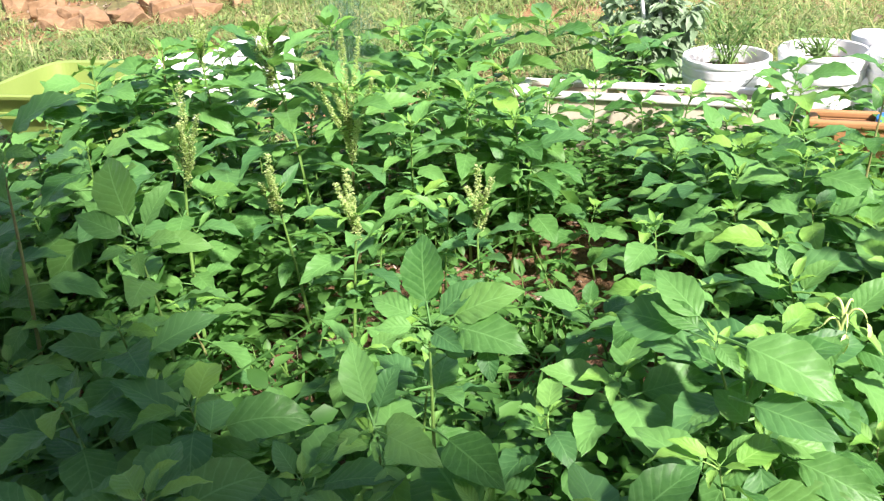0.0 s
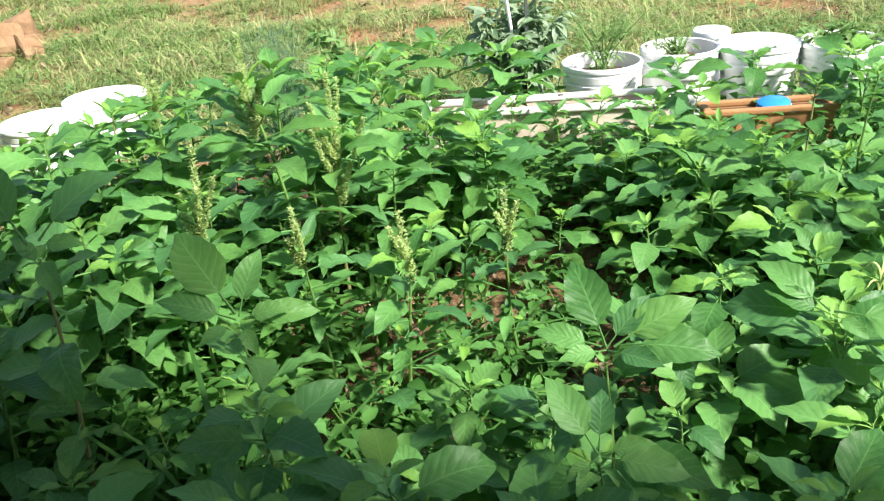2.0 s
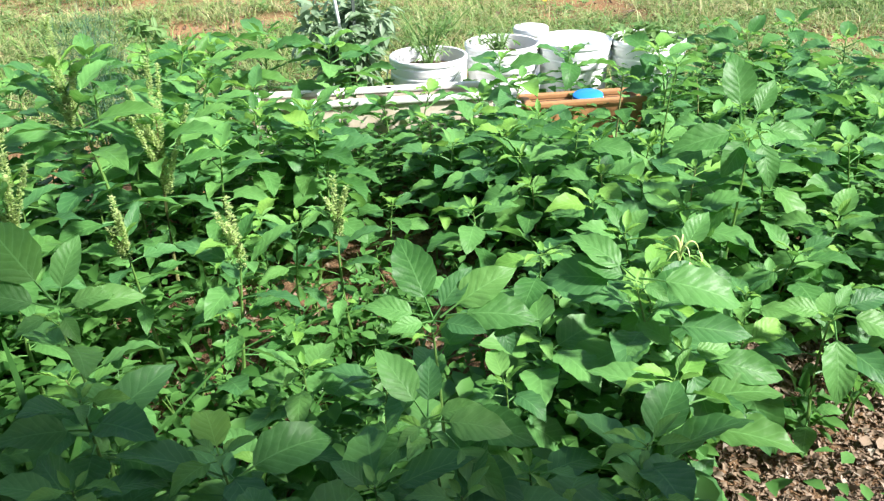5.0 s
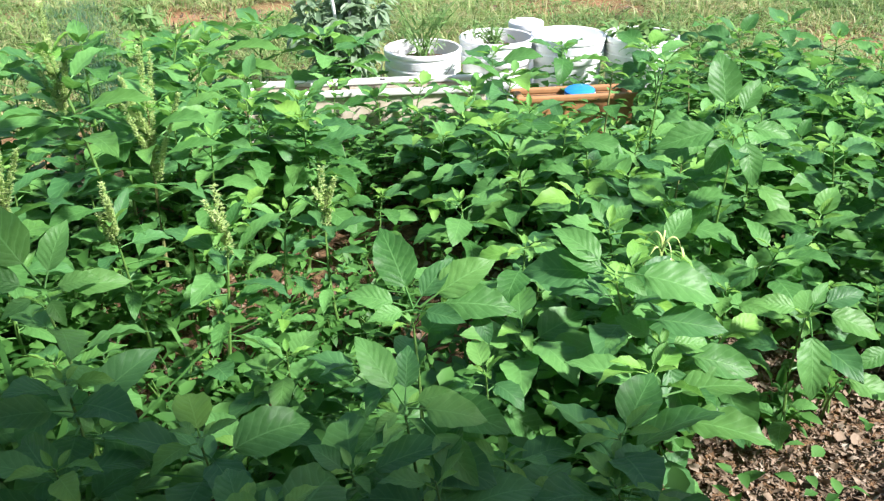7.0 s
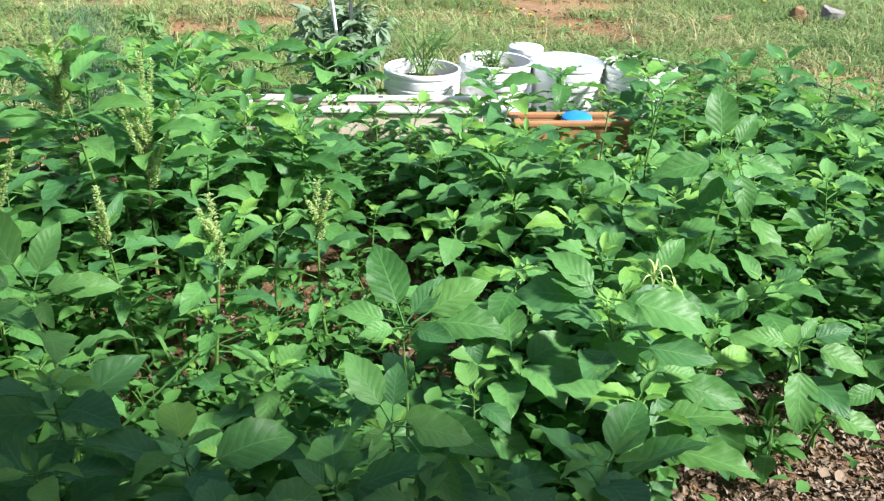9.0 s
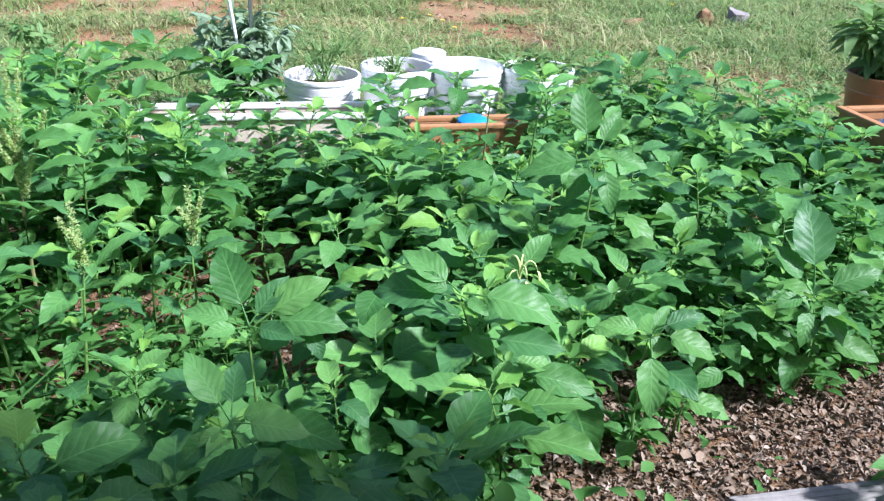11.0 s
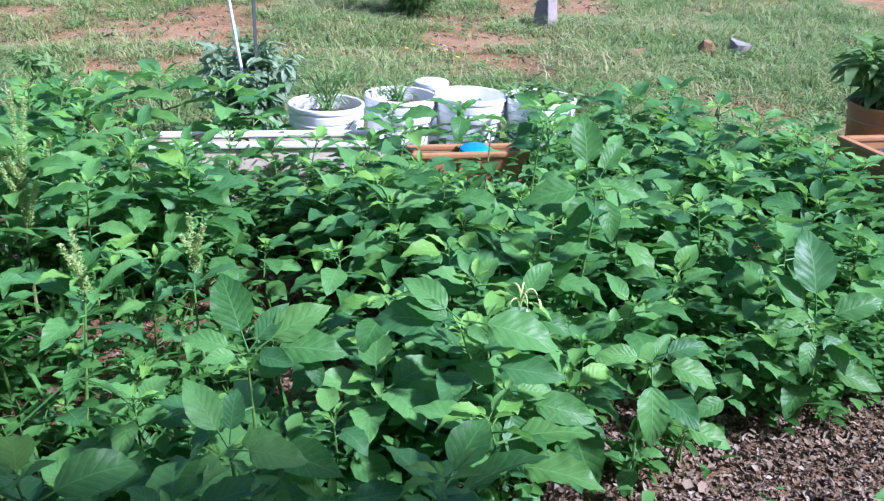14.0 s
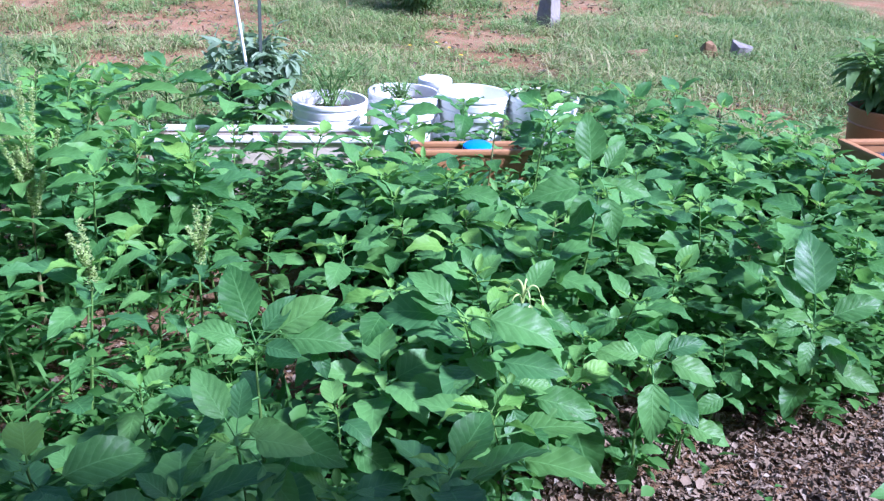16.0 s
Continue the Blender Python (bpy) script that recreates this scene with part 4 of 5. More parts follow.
leaf_on(p, (0.209, 0.911, 0.421), (0.338, 0.799, 0.414))
leaf_on(p, (0.190, 0.960, 0.498), (0.217, 0.898, 0.474))
leaf_on(p, (0.192, 0.973, 0.485), (0.070, 1.106, 0.465))
p = amaranth(0.61, 0.84, 0.36, 0.100, thin=0.5)
leaf_on(p, (0.611, 0.839, 0.362), (0.513, 0.908, 0.372))
leaf_on(p, (0.595, 0.821, 0.359), (0.540, 0.740, 0.219))
leaf_on(p, (0.612, 0.830, 0.366), (0.706, 0.730, 0.323))
leaf_on(p, (0.738, 0.711, 0.308), (0.638, 0.731, 0.268))
leaf_on(p, (0.621, 0.835, 0.366), (0.730, 0.804, 0.391))
leaf_on(p, (0.616, 0.756, 0.245), (0.700, 0.661, 0.214))
leaf_on(p, (0.611, 0.838, 0.360), (0.678, 0.858, 0.403))
p = amaranth(1.19, 0.84, 0.31, 0.115, thin=0.5)
leaf_on(p, (1.187, 0.847, 0.328), (1.247, 0.975, 0.517))
leaf_on(p, (1.179, 0.848, 0.321), (1.130, 0.967, 0.420))
leaf_on(p, (1.191, 0.838, 0.317), (1.343, 0.772, 0.376))
leaf_on(p, (1.167, 0.829, 0.317), (1.181, 0.729, 0.222))
leaf_on(p, (1.171, 0.841, 0.318), (1.067, 0.871, 0.287))
leaf_on(p, (1.156, 0.788, 0.219), (1.262, 0.673, 0.184))
leaf_on(p, (1.159, 0.827, 0.304), (1.089, 0.785, 0.214))
p = amaranth(0.84, 1.32, 0.58, 0.100, thin=0.5)
leaf_on(p, (0.834, 1.320, 0.580), (0.654, 1.406, 0.524))
leaf_on(p, (0.836, 1.293, 0.580), (0.807, 1.208, 0.463))
leaf_on(p, (0.818, 1.337, 0.592), (0.853, 1.427, 0.748))
leaf_on(p, (0.844, 1.322, 0.593), (0.935, 1.352, 0.684))
leaf_on(p, (0.847, 1.312, 0.580), (0.948, 1.235, 0.558))
leaf_on(p, (0.825, 1.309, 0.577), (0.730, 1.293, 0.480))
p = amaranth(-0.33, 0.82, 0.47, 0.100, thin=0.5)
leaf_on(p, (-0.333, 0.817, 0.472), (-0.367, 0.922, 0.551))
leaf_on(p, (-0.330, 0.818, 0.476), (-0.294, 0.879, 0.536))
leaf_on(p, (-0.338, 0.806, 0.476), (-0.392, 0.803, 0.449))
leaf_on(p, (-0.330, 0.815, 0.473), (-0.257, 0.779, 0.493))
leaf_on(p, (-0.331, 0.806, 0.473), (-0.235, 0.725, 0.468))
leaf_on(p, (-0.323, 0.777, 0.468), (-0.283, 0.667, 0.402))
leaf_on(p, (-0.340, 0.806, 0.472), (-0.423, 0.808, 0.420))
p = amaranth(0.26, 0.89, 0.36, 0.100, thin=0.5)
leaf_on(p, (0.254, 0.890, 0.363), (0.202, 0.968, 0.395))
leaf_on(p, (0.246, 0.875, 0.363), (0.245, 0.769, 0.228))
leaf_on(p, (0.244, 0.881, 0.363), (0.163, 0.864, 0.280))
leaf_on(p, (0.232, 0.878, 0.353), (0.163, 0.829, 0.241))
leaf_on(p, (0.319, 0.798, 0.291), (0.338, 0.716, 0.193))
leaf_on(p, (0.269, 0.871, 0.345), (0.403, 0.767, 0.314))
leaf_on(p, (0.255, 0.888, 0.360), (0.351, 0.846, 0.348))
p = amaranth(-0.79, 1.27, 0.57, 0.100, thin=0.5)
leaf_on(p, (-0.791, 1.270, 0.573), (-0.916, 1.317, 0.616))
leaf_on(p, (-0.785, 1.271, 0.577), (-0.725, 1.336, 0.666))
leaf_on(p, (-0.782, 1.264, 0.574), (-0.697, 1.246, 0.585))
leaf_on(p, (-0.777, 1.267, 0.572), (-0.646, 1.257, 0.561))
leaf_on(p, (-0.785, 1.252, 0.576), (-0.766, 1.201, 0.534))
leaf_on(p, (-0.790, 1.274, 0.582), (-0.863, 1.403, 0.698))
leaf_on(p, (-0.792, 1.257, 0.574), (-0.862, 1.241, 0.552))
p = amaranth(-1.10, 1.46, 0.70, 0.100, thin=0.5)
leaf_on(p, (-1.113, 1.464, 0.705), (-1.185, 1.576, 0.858))
leaf_on(p, (-1.092, 1.461, 0.709), (-0.935, 1.496, 0.799))
leaf_on(p, (-1.112, 1.451, 0.699), (-1.247, 1.456, 0.680))
leaf_on(p, (-1.106, 1.440, 0.697), (-1.203, 1.409, 0.648))
leaf_on(p, (-1.099, 1.458, 0.700), (-1.017, 1.439, 0.695))
leaf_on(p, (-1.101, 1.439, 0.697), (-1.064, 1.372, 0.632))

# the rest of the crop
amaranth(0.50, 1.17, 0.42, 0.101, wilted=True)
amaranth(1.39, 1.11, 0.42, 0.111)
amaranth(0.91, 0.89, 0.32, 0.064)
amaranth(-0.14, 1.66, 0.46, 0.08, spikes=1)
amaranth(-0.41, 1.525, 0.52, 0.1, spikes=1)
amaranth(0.35, 1.45, 0.30, 0.085)
amaranth(0.54, 1.90, 0.40, 0.12)
amaranth(0.67, 1.80, 0.48, 0.121)
amaranth(0.88, 1.53, 0.42, 0.111)
amaranth(0.69, 1.36, 0.40, 0.121)
amaranth(1.27, 1.62, 0.48, 0.111)
amaranth(1.32, 1.39, 0.45, 0.121)
amaranth(1.72, 1.58, 0.45, 0.114)
amaranth(1.54, 1.13, 0.50, 0.141)
amaranth(1.04, 1.18, 0.35, 0.111)
amaranth(0.81, 1.10, 0.35, 0.111)
amaranth(1.60, 1.03, 0.42, 0.111)
amaranth(1.45, 1.25, 0.42, 0.101)
amaranth(-0.38, 1.80, 0.34, 0.085, lance=True, thin=0.8)
amaranth(-0.21, 1.75, 0.42, 0.09, lance=True, thin=0.8)
amaranth(-0.30, 1.56, 0.24, 0.065)
amaranth(-0.63, 0.70, 0.50, 0.101)
amaranth(-0.44, 0.78, 0.43, 0.119)
amaranth(-0.10, 0.58, 0.41, 0.119)
amaranth(-0.20, 0.65, 0.38, 0.130)
amaranth(1.05, 1.65, 0.50, 0.121)
amaranth(0.85, 1.83, 0.62, 0.101, slim=True)
amaranth(1.04, 1.81, 0.64, 0.101, slim=True)
amaranth(-0.01, 2.16, 0.52, 0.125, lance=True)
amaranth(-0.14, 2.27, 0.57, 0.125, lance=True)
amaranth(-0.25, 2.60, 0.68, 0.141)
amaranth(-0.36, 2.22, 0.6, 0.125, lance=True)
amaranth(-0.28, 1.84, 0.42, 0.095, lance=True, thin=0.8)
amaranth(0.45, 2.15, 0.38, 0.12)
amaranth(1.95, 2.6, 0.34, 0.094)
amaranth(2.11, 2.55, 0.45, 0.123)
amaranth(2.34, 2.50, 0.48, 0.123)
amaranth(2.35, 2.24, 0.46, 0.123)
amaranth(2.35, 2.02, 0.46, 0.123)
amaranth(2.31, 1.80, 0.46, 0.123)
amaranth(2.14, 1.54, 0.46, 0.114)
amaranth(1.84, 2.09, 0.45, 0.123)
amaranth(1.88, 1.89, 0.45, 0.123)
amaranth(1.88, 1.58, 0.45, 0.123)
amaranth(-0.46, 2.00, 0.66, 0.131, spikes=5)
amaranth(-0.82, 1.76, 0.66, 0.125, spikes=3)
amaranth(-0.66, 2.02, 0.83, 0.135, spikes=3)
amaranth(-0.62, 1.72, 0.50, 0.09, spikes=1)
amaranth(-0.63, 0.92, 0.47, 0.119)
amaranth(-0.83, 0.92, 0.50, 0.111)
amaranth(-0.79, 1.10, 0.52, 0.111)
amaranth(-0.97, 1.36, 0.34, 0.077)
amaranth(-0.49, 1.50, 0.20, 0.081, small=True)
amaranth(-0.98, 2.22, 0.75, 0.131)
amaranth(-1.14, 2.11, 0.73, 0.121)
amaranth(-0.88, 2.23, 0.75, 0.131, spikes=1)
amaranth(-1.00, 1.77, 0.55, 0.111)
amaranth(-1.24, 1.53, 0.50, 0.121)
amaranth(-0.23, 2.41, 0.64, 0.13, lance=True)
amaranth(-0.30, 2.06, 0.54, 0.12, lance=True)
amaranth(-0.54, 2.45, 0.75, 0.141)
amaranth(-0.34, 2.69, 0.68, 0.141)
amaranth(-0.60, 0.63, 0.54, 0.127)
amaranth(0.17, 0.82, 0.38, 0.130)
amaranth(-0.35, 0.68, 0.45, 0.107)
amaranth(-0.18, 0.76, 0.36, 0.130)
amaranth(-0.01, 0.68, 0.41, 0.130)
amaranth(-0.77, 0.71, 0.45, 0.111)
amaranth(0.29, 1.02, 0.40, 0.131)
amaranth(-1.07, 1.80, 0.62, 0.121)
amaranth(0.61, 2.10, 0.40, 0.122)
amaranth(0.73, 2.12, 0.38, 0.122)
amaranth(0.83, 2.08, 0.38, 0.122)
amaranth(1.01, 2.01, 0.31, 0.122)
amaranth(1.14, 1.96, 0.31, 0.122)
amaranth(-0.08, 2.34, 0.50, 0.125)
amaranth(0.03, 2.31, 0.52, 0.125)
amaranth(0.04, 2.18, 0.40, 0.12)
amaranth(0.21, 2.11, 0.24, 0.085)
amaranth(0.34, 2.03, 0.22, 0.08)
amaranth(0.49, 1.76, 0.36, 0.115)
amaranth(0.75, 1.80, 0.44, 0.125)
amaranth(1.06, 0.40, 0.17, 0.100)
amaranth(-1.31, 2.29, 0.62, 0.115)
amaranth(-1.19, 2.20, 0.60, 0.115)
amaranth(-1.05, 2.11, 0.64, 0.115)
amaranth(-0.95, 2.15, 0.66, 0.115)
amaranth(-1.30, 2.13, 0.55, 0.115)
amaranth(-1.38, 2.27, 0.58, 0.115)
amaranth(0.72, 1.98, 0.42, 0.122)
amaranth(1.02, 1.88, 0.34, 0.122)
amaranth(0.50, 2.02, 0.36, 0.115)
amaranth(0.63, 1.08, 0.30, 0.095)
amaranth(0.88, 1.00, 0.28, 0.09)
amaranth(1.10, 0.92, 0.28, 0.085)
amaranth(1.22, 1.02, 0.36, 0.1)


amaranth(0.20, 1.29, 0.43, 0.11)
amaranth(0.50, 1.50, 0.42, 0.12)
amaranth(0.62, 1.62, 0.42, 0.12)
amaranth(0.46, 1.32, 0.41, 0.11)
amaranth(1.05, 1.45, 0.45, 0.12)
amaranth(0.30, 1.77, 0.33, 0.11)
amaranth(0.07, 1.40, 0.32, 0.095)
amaranth(0.36, 1.12, 0.41, 0.105)
amaranth(0.65, 2.14, 0.37, 0.12)

# plants close in front of the planters
for x, y, h, s in ((0.12, 2.5, 0.46, 0.11), (0.04, 2.3, 0.46, 0.11), (0.52, 2.44, 0.36, 0.11), (0.66, 2.38, 0.38, 0.12), (0.86, 2.28, 0.37, 0.12), (0.6, 2.28, 0.37, 0.12), (2.35, 1.52, 0.4, 0.12), (2.5, 1.36, 0.38, 0.11), (2.46, 1.64, 0.34, 0.11), (2.3, 1.3, 0.36, 0.11), (2.4, 1.84, 0.44, 0.12), (1.62, 2.32, 0.4, 0.1), (1.05, 2.84, 0.42, 0.13), (1.36, 2.8, 0.42, 0.13), (1.7, 2.66, 0.42, 0.13)):
    amaranth(x, y, h, s)
for x, y, h, s in ((-1.05, 2.45, 0.66, 0.12), (-0.93, 2.62, 0.66, 0.12), (-0.8, 2.7, 0.64, 0.13), (-0.9, 2.2, 0.64, 0.12), (-1.17, 2.62, 0.6, 0.12), (-1.22, 2.32, 0.6, 0.12), (-1.34, 2.75, 0.52, 0.12), (-1.1, 2.15, 0.6, 0.12)):
    amaranth(x, y, h, s)
for x, y, h, s in ((0.02, 2.86, 0.46, 0.11), (0.17, 2.84, 0.36, 0.1), (0.32, 2.76, 0.42, 0.1), (0.47, 2.72, 0.36, 0.1), (0.62, 2.64, 0.4, 0.1), (0.78, 2.56, 0.38, 0.13), (0.93, 2.5, 0.43, 0.14), (1.08, 2.38, 0.26, 0.11), (1.26, 2.28, 0.22, 0.1), (1.46, 2.3, 0.44, 0.13), (1.58, 2.5, 0.46, 0.13)):
    amaranth(x, y, h, s, lance=True, thin=0.8)
# broad plants between the planter box and the tomato, and along the back of the bed
for x, y, h, s in ((0.22, 3.33, 0.53, 0.17), (0.46, 3.22, 0.48, 0.17), (-0.02, 3.2, 0.56, 0.17), (-0.14, 2.98, 0.56, 0.16), (0.60, 3.28, 0.40, 0.15), (-0.32, 2.92, 0.58, 0.15), (-0.5, 3.0, 0.56, 0.14), (-0.72, 2.9, 0.58, 0.14), (-0.95, 2.85, 0.6, 0.14)):
    amaranth(x, y, h, s, lance=True)
# filling plants of the same crop
fill = random.Random(7)
tries = 0
while tries < 5000 and len(PLANTS) < 230:
    tries += 1
    x, y = fill.uniform(-1.75, 2.6), fill.uniform(0.45, 3.0)
    bare = (x > 0.30 and y < 0.96 - 0.1 * x) or (abs(x - 0.2) < 0.2 and abs(y - 2.0) < 0.42) or ((x + 0.34) / 0.48) ** 2 + ((y - 1.6) / 0.36) ** 2 < 1 or ((x + 0.05) / 0.5) ** 2 + ((y - 1.47) / 0.2) ** 2 < 1
    boxes = x > -0.05 and y > 2.62 - 0.36 * x and x < 1.75 or (x > 0.6 and x < 2.2 and y > 2.75)
    corner = x > 2.35 and y < 1.95
    tubs = x < -1.0 and y > 2.5
    if bare or boxes or corner or tubs or y < 0.55 + 0.1 * x:
        continue
    gap = 0.135 if y > 1.3 else 0.15
    if any((x - p[0]) ** 2 + (y - p[1]) ** 2 < gap * gap for p in PLANTS):
        continue
    tall = 0.62 if (x < -0.1 and y > 1.7) else 0.40
    amaranth(x, y, tall * fill.uniform(0.6, 1.0), fill.uniform(0.085, 0.125) * (1.2 if x > 0.4 and y > 1.2 else 1.0))


# ---- small weeds in the gaps ----
wr = random.Random(19)
for k in range(140):
    if k < 30:
        x, y = -0.2 + 0.55 * wr.uniform(-1, 1), 1.52 + 0.26 * wr.uniform(-1, 1)
    else:
        x, y = wr.uniform(-1.4, 2.2), wr.uniform(0.75, 2.3)
    if x > 0.35 and y < 0.9 - 0.1 * x:
        continue
    leafy("weed_plant", "small oval-leaved green weed on the bed soil", "weed", (x, y, ground_height(x, y) - 0.004), wr.uniform(0.10, 0.24), 0.08, 4, 6, wr.uniform(0.035, 0.055), 0.022 * wr.uniform(0.8, 1.2), SMALL, 300 + k, droop=0.2, low=0.4, group="small weeds", sub=2)


# ---- feathery fern-like plant ----
def feathery(x, y, h, spread, seed, threads=1300, long=0.03):
    rng = random.Random(seed)
    root = thing("asparagus_plant", "hazy feathery green plant with threadlike leaves", "plant", pose(x, y, 0))
    tubes, pos, way = [], [], []
    for s in range(7):
        a = rng.uniform(0, 2 * math.pi)
        o = spread * rng.uniform(0.2, 1)
        pts = [Vector((math.cos(a) * o * u * u, math.sin(a) * o * u * u, h * rng.uniform(0.95, 1.0) * u)) for u in (0, 0.3, 0.6, 0.8, 1)]
        tubes.append(tube(pts, [0.003, 0.003, 0.002, 0.0015, 0.001], 5))
        for k in range(threads):
            u = rng.uniform(0.55, 1.0)
            p = pts[2].lerp(pts[4], (u - 0.6) / 0.4)
            d = Vector((rng.gauss(0, 1), rng.gauss(0, 1), rng.gauss(0.1, 0.7))).normalized()
            pos.append(p + d * rng.uniform(0, 0.11))
            way.append(d + Vector((rng.gauss(0, 0.4), rng.gauss(0, 0.4), rng.gauss(0, 0.4))))
    part("stem", mesh_of("stem", *joined(tubes), STEM), root)
    n = len(pos)
    v, f = many_leaves(pos, way, [(0.1, 0.2, 1)] * n, long, long * 0.06, 0.1)
    part("foliage", array_mesh("foliage", v, f, FEATHER), root)


feathery(-0.52, 2.62, 0.8, 0.14, 3, 900, 0.024)
feathery(1.6, 9.6, 0.85, 0.35, 4, 1300, 0.06)


# ---- small growth, litter and grass ----
rs = np.random.RandomState(4)


def heights(p):
    return np.array([ground_height(a, b) for a, b in p])


def seedlings(count):
    p = np.stack([rs.uniform(-1.9, 2.8, count), rs.uniform(0.5, 2.9, count)], 1)
    dens = np.array([noise.noise(Vector((a * 1.7, b * 1.7, 3.0))) for a, b in p])
    hollow = ((p[:, 0] + 0.2) / 0.66) ** 2 + ((p[:, 1] - 1.52) / 0.34) ** 2 < 1
    keep = (dens > -0.18) & ~(hollow & (rs.rand(count) < 0.9)) & ~((p[:, 0] > 0.12) & (p[:, 1] < 0.92 - 0.1 * p[:, 0]) & (rs.rand(count) < 0.985))
    p = p[keep]
    z = heights(p)
    pos, way, L = [], [], []
    for (a, b), c in zip(p, z):
        hh = rs.uniform(0.04, 0.3)
        s = rs.uniform(0.024, 0.062)
        t = rs.uniform(0, 6.28)
        for k in range(6):
            q = hh * (0.45 + 0.11 * k)
            ang = t + k * 2.2
            pos.append((a + 0.01 * math.cos(ang), b + 0.01 * math.sin(ang), c + q))
            way.append((math.cos(ang), math.sin(ang), rs.uniform(0.0, 0.7)))
            L.append(s * rs.uniform(0.7, 1.2))
    L = np.array(L)
    up = np.tile([0, 0, 1.0], (len(L), 1)) + rs.normal(0, 0.25, (len(L), 3))
    v, f = many_leaves(pos, way, up, L, L * 0.6, 0.25)
    ob = new("weed_seedlings", array_mesh("weed_seedlings", v, f, SMALL))
    tagged(ob, "low green weed seedlings covering the bed soil", "weeds", kind="stuff")


seedlings(10000)


def litter(name, label, count, x0, x1, y0, y1, lo, hi, slim):
    p = np.stack([rs.uniform(x0, x1, count), rs.uniform(y0, y1, count)], 1)
    n = len(p)
    z = heights(p) + rs.uniform(0.001, 0.014, n)
    a = rs.uniform(0, 6.28, n)
    way = np.stack([np.cos(a), np.sin(a), rs.normal(0, 0.25, n)], 1)
    up = np.stack([rs.normal(0, 0.4, n), rs.normal(0, 0.4, n), np.ones(n)], 1)
    L = rs.uniform(lo, hi, n) * rs.uniform(0.5, 1, n)
    v, f = many_leaves(np.column_stack([p, z]), way, up, L, L * rs.uniform(0.4, 1.0, n) * slim, rs.normal(0.0, 0.35, n), 0.3)
    v = v + rs.normal(0, 1, v.shape) * np.repeat(L, 8)[:, None] * 0.09
    ob = new(name, array_mesh(name, v, f, LITTER))
    tagged(ob, label, "litter", kind="stuff")


litter("leaf_litter", "dry brown leaf litter covering the soil", 16000, 0.2, 2.6, 0.3, 1.35, 0.008, 0.032, 0.8)
litter("wood_chips", "fine shredded wood chips over the soil", 14000, 0.2, 2.6, 0.3, 1.35, 0.01, 0.045, 0.22)
litter("bed_litter", "scattered dry leaves on the bed soil", 11000, -1.6, 2.6, 0.5, 2.7, 0.01, 0.035, 0.8)


litter("yard_litter", "dry straw and leaf scraps on the yard clay", 9000, -4.0, 8.0, 3.0, 11.0, 0.03, 0.11, 0.14)


def keep_clear(p):
    keep = ~((p[:, 0] > -1.3) & (p[:, 0] < 2.7) & (p[:, 1] > 0.2) & (p[:, 1] < 2.95))
    keep &= ~((np.abs(p[:, 0] + 1.90) < 0.34) & (np.abs(p[:, 1] - 3.69) < 0.36))
    for bx, by in ((0.92, 3.22), (1.3, 3.25), (1.61, 3.1), (1.9, 2.93), (-1.41, 4.03), (-1.16, 4.31), (3.27, 2.02)):
        keep &= (p[:, 0] - bx) ** 2 + (p[:, 1] - by) ** 2 > 0.2 ** 2
    keep &= ((p[:, 0] + 2.95) / 0.75) ** 2 + ((p[:, 1] - 7.1) / 0.55) ** 2 > 1
    return keep


def grass(name, label, tufts, blades, x0, x1, y0, y1, lo, hi, wide, thresh, in_bed=False, spread=0.05, mat=GRASS):
    """Tufts of arching blades, thick where the ground is green and thin over bare clay."""
    c = np.stack([rs.uniform(x0, x1, tufts), rs.uniform(y0, y1, tufts)], 1)
    d = np.array([cover_at(a, b) for a, b in c])
    keep = d > thresh + rs.normal(0, 0.12, tufts)
    if not in_bed:
        keep &= keep_clear(c)
    c, d = c[keep], d[keep]
    big = rs.uniform(0.5, 1.25, len(c)) * np.clip(0.75 + 0.7 * d, 0.45, 1.4)
    n = len(c) * blades
    which = np.repeat(np.arange(len(c)), blades)
    a = rs.uniform(0, 6.28, n)
    r = spread * np.sqrt(rs.uniform(0, 1, n))
    p = c[which] + np.stack([np.cos(a) * r, np.sin(a) * r], 1)
    z = heights(c)[which] - 0.006
    a = a + rs.normal(0, 0.7, n)
    L = rs.uniform(lo, hi, n) * big[which]
    v, f = many_blades(np.column_stack([p, z]), np.stack([np.cos(a), np.sin(a), 0 * a], 1), L, rs.uniform(0.6, 1.25, n) * wide, rs.uniform(0.8, 2.05, n), rs)
    ob = new(name, array_mesh(name, v, f, mat))
    tagged(ob, label, "grass", kind="stuff")


grass("yard_grass", "patchy yard grass with dry blades over clay", 15000, 11, -4.5, 9.5, 2.4, 9.5, 0.07, 0.22, 0.007, -0.3, spread=0.08)
grass("short_grass", "thin short grass and straw between the tufts", 9000, 5, -4.5, 9.5, 2.4, 9.5, 0.03, 0.1, 0.005, -1.3, spread=0.14)
grass("far_grass", "rough grass further across the yard", 4600, 9, -5, 11, 9.5, 18.0, 0.10, 0.34, 0.009, -0.15, spread=0.12)
grass("distant_grass", "distant rough grass", 1200, 6, -14, 22, 26.0, 48.0, 0.15, 0.4, 0.03, -0.5, spread=0.4)


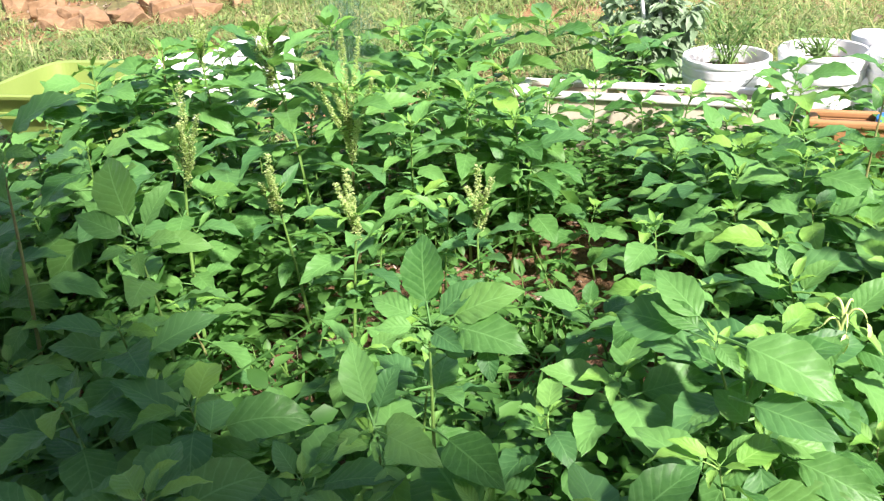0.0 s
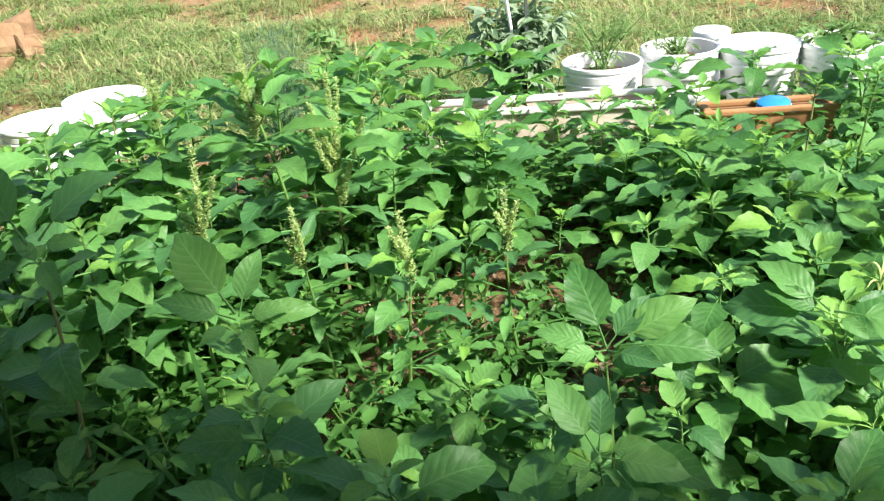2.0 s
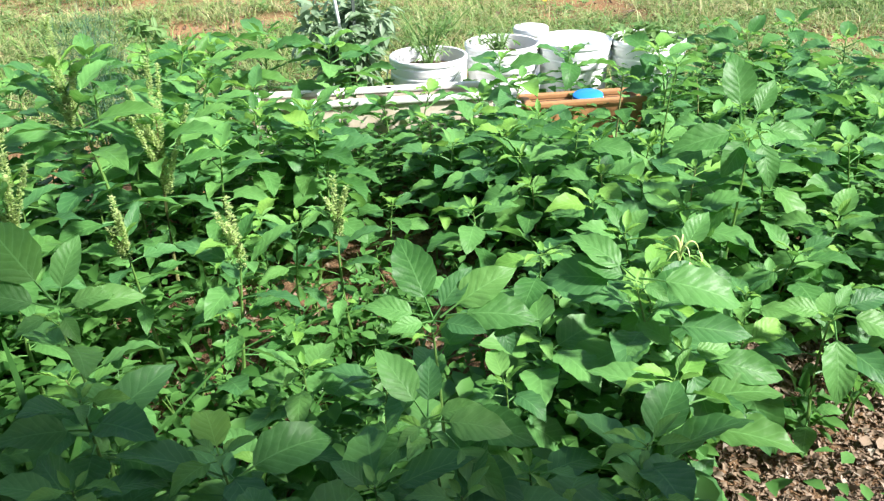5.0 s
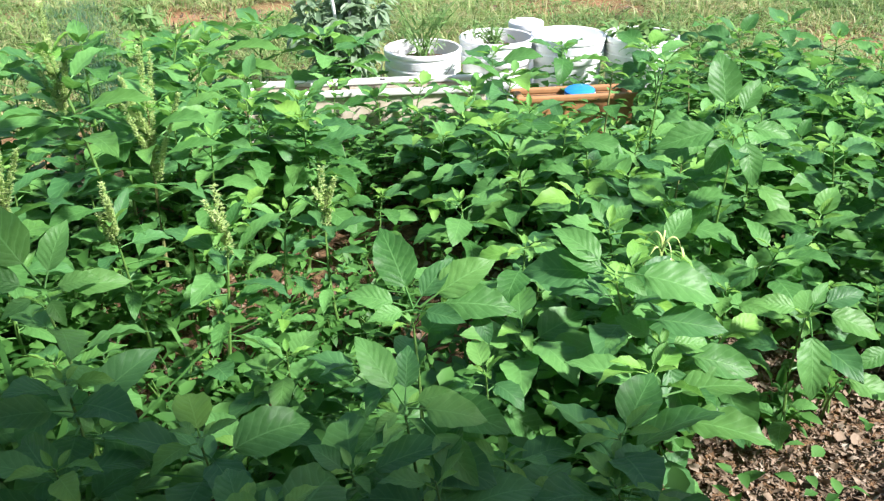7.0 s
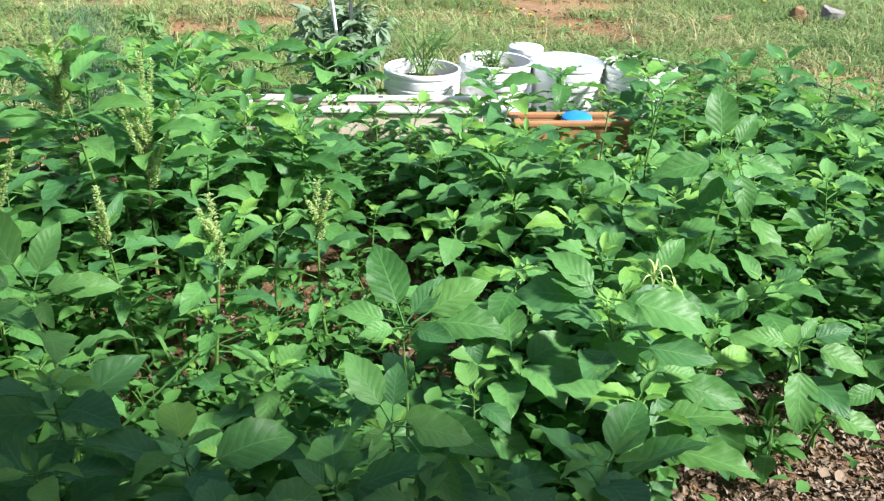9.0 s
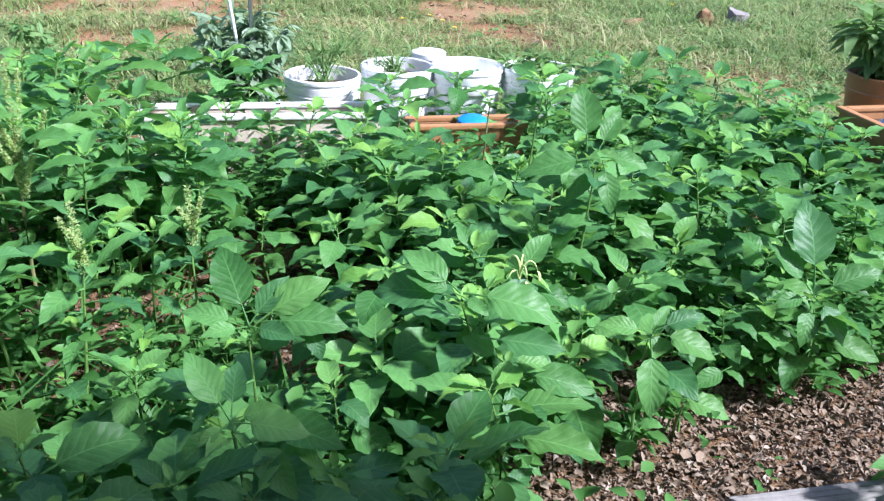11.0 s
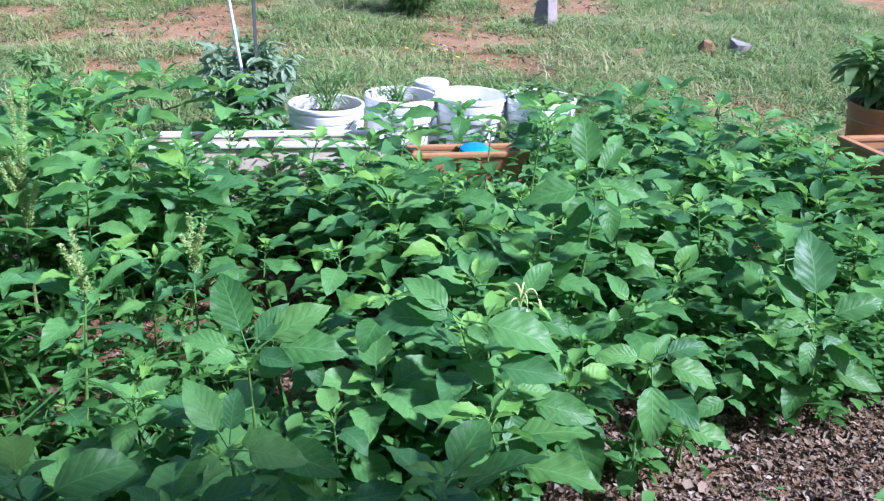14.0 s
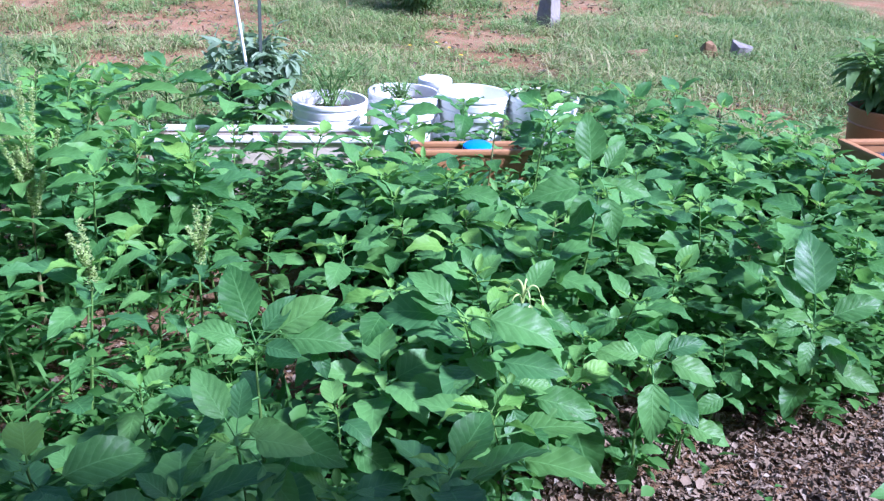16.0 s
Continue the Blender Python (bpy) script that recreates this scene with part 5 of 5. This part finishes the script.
def yard_weeds(count):
    """Low broad-leaved weeds in loose patches across the yard."""
    c = np.stack([rs.uniform(-4.5, 7.5, count), 2.8 + 9 * rs.uniform(0, 1, count) ** 1.5], 1)
    d = np.array([noise.noise(Vector((a * 1.3, b * 1.3, 21.0))) + 0.5 * noise.noise(Vector((a * 4, b * 4, 2.0))) for a, b in c])
    c = c[(d > 0.05) & keep_clear(c)]
    z = heights(c)
    pos, way, L = [], [], []
    for (a, b), e in zip(c, z):
        t, s = rs.uniform(0, 6.28), rs.uniform(0.025, 0.06)
        for k in range(7):
            g = t + k * 0.95
            pos.append((a + 0.008 * math.cos(g), b + 0.008 * math.sin(g), e + rs.uniform(0.0, 0.06)))
            way.append((math.cos(g), math.sin(g), rs.uniform(0.1, 0.9)))
            L.append(s * rs.uniform(0.7, 1.2))
    L = np.array(L)
    up = np.tile([0, 0, 1.0], (len(L), 1)) + rs.normal(0, 0.2, (len(L), 3))
    v, f = many_leaves(pos, way, up, L, L * 0.42, 0.3)
    ob = new("yard_weeds", array_mesh("yard_weeds", v, f, SPRIG))
    tagged(ob, "low broad-leaved weeds in the yard grass", "weeds", kind="stuff")


yard_weeds(5000)
grass("side_grass", "patchy yard grass beside the bed", 900, 10, -5, -1.4, -1.0, 2.6, 0.06, 0.16, 0.0045, -0.1)
grass("bed_grass", "long thin grass blades among the amaranth", 46, 7, -1.35, 0.1, 1.1, 1.9, 0.14, 0.42, 0.012, -0.4, True, 0.03, SMALL)

grass("tall_grass", "tufts of tall arching grass at the shaded end of the bed", 22, 9, -1.45, -0.8, 0.85, 1.4, 0.26, 0.55, 0.015, -1.5, True, 0.03, SMALL)


# ---- bed edging board ----
def grooved_plank(length, width, thick):
    """A weathered decking plank with long grooves along its top and a slightly ragged end."""
    rng = random.Random(12)
    n, rows = 41, 26
    across = [-width / 2 + width * i / (n - 1) for i in range(n)]
    verts, faces = [], []
    for j in range(rows):
        x = -length / 2 + length * j / (rows - 1)
        for i, y in enumerate(across):
            groove = 0.0035 * max(0.0, math.cos(i * 2 * math.pi / 8)) ** 3
            end = rng.uniform(-0.006, 0.006) if j in (0, rows - 1) else 0.0
            verts.append((x + end, y, thick / 2 - groove + rng.uniform(-0.0007, 0.0007)))
    for j in range(rows - 1):
        for i in range(n - 1):
            b = j * n + i
            faces.append((b, b + n, b + n + 1, b + 1))
    o = len(verts)
    verts += [(v[0], v[1], -thick / 2) for v in verts[:o]]
    faces += [tuple(o + i for i in reversed(f)) for f in faces]
    edge = [j * n for j in range(rows)] + [(rows - 1) * n + i for i in range(1, n)] + [j * n + n - 1 for j in range(rows - 2, -1, -1)] + list(range(n - 2, 0, -1))
    faces += [(a, b, b + o, a + o) for a, b in zip(edge, edge[1:] + edge[:1])]
    return mesh_of("plank", verts, faces, GREY_WOOD, smooth=False)


board = thing("bed_board", "grey weathered grooved timber board edging the bed", "board", pose(1.27, 0.37, 0.016, 2, 0, -20))
part("plank", grooved_plank(1.24, 0.085, 0.036), board)
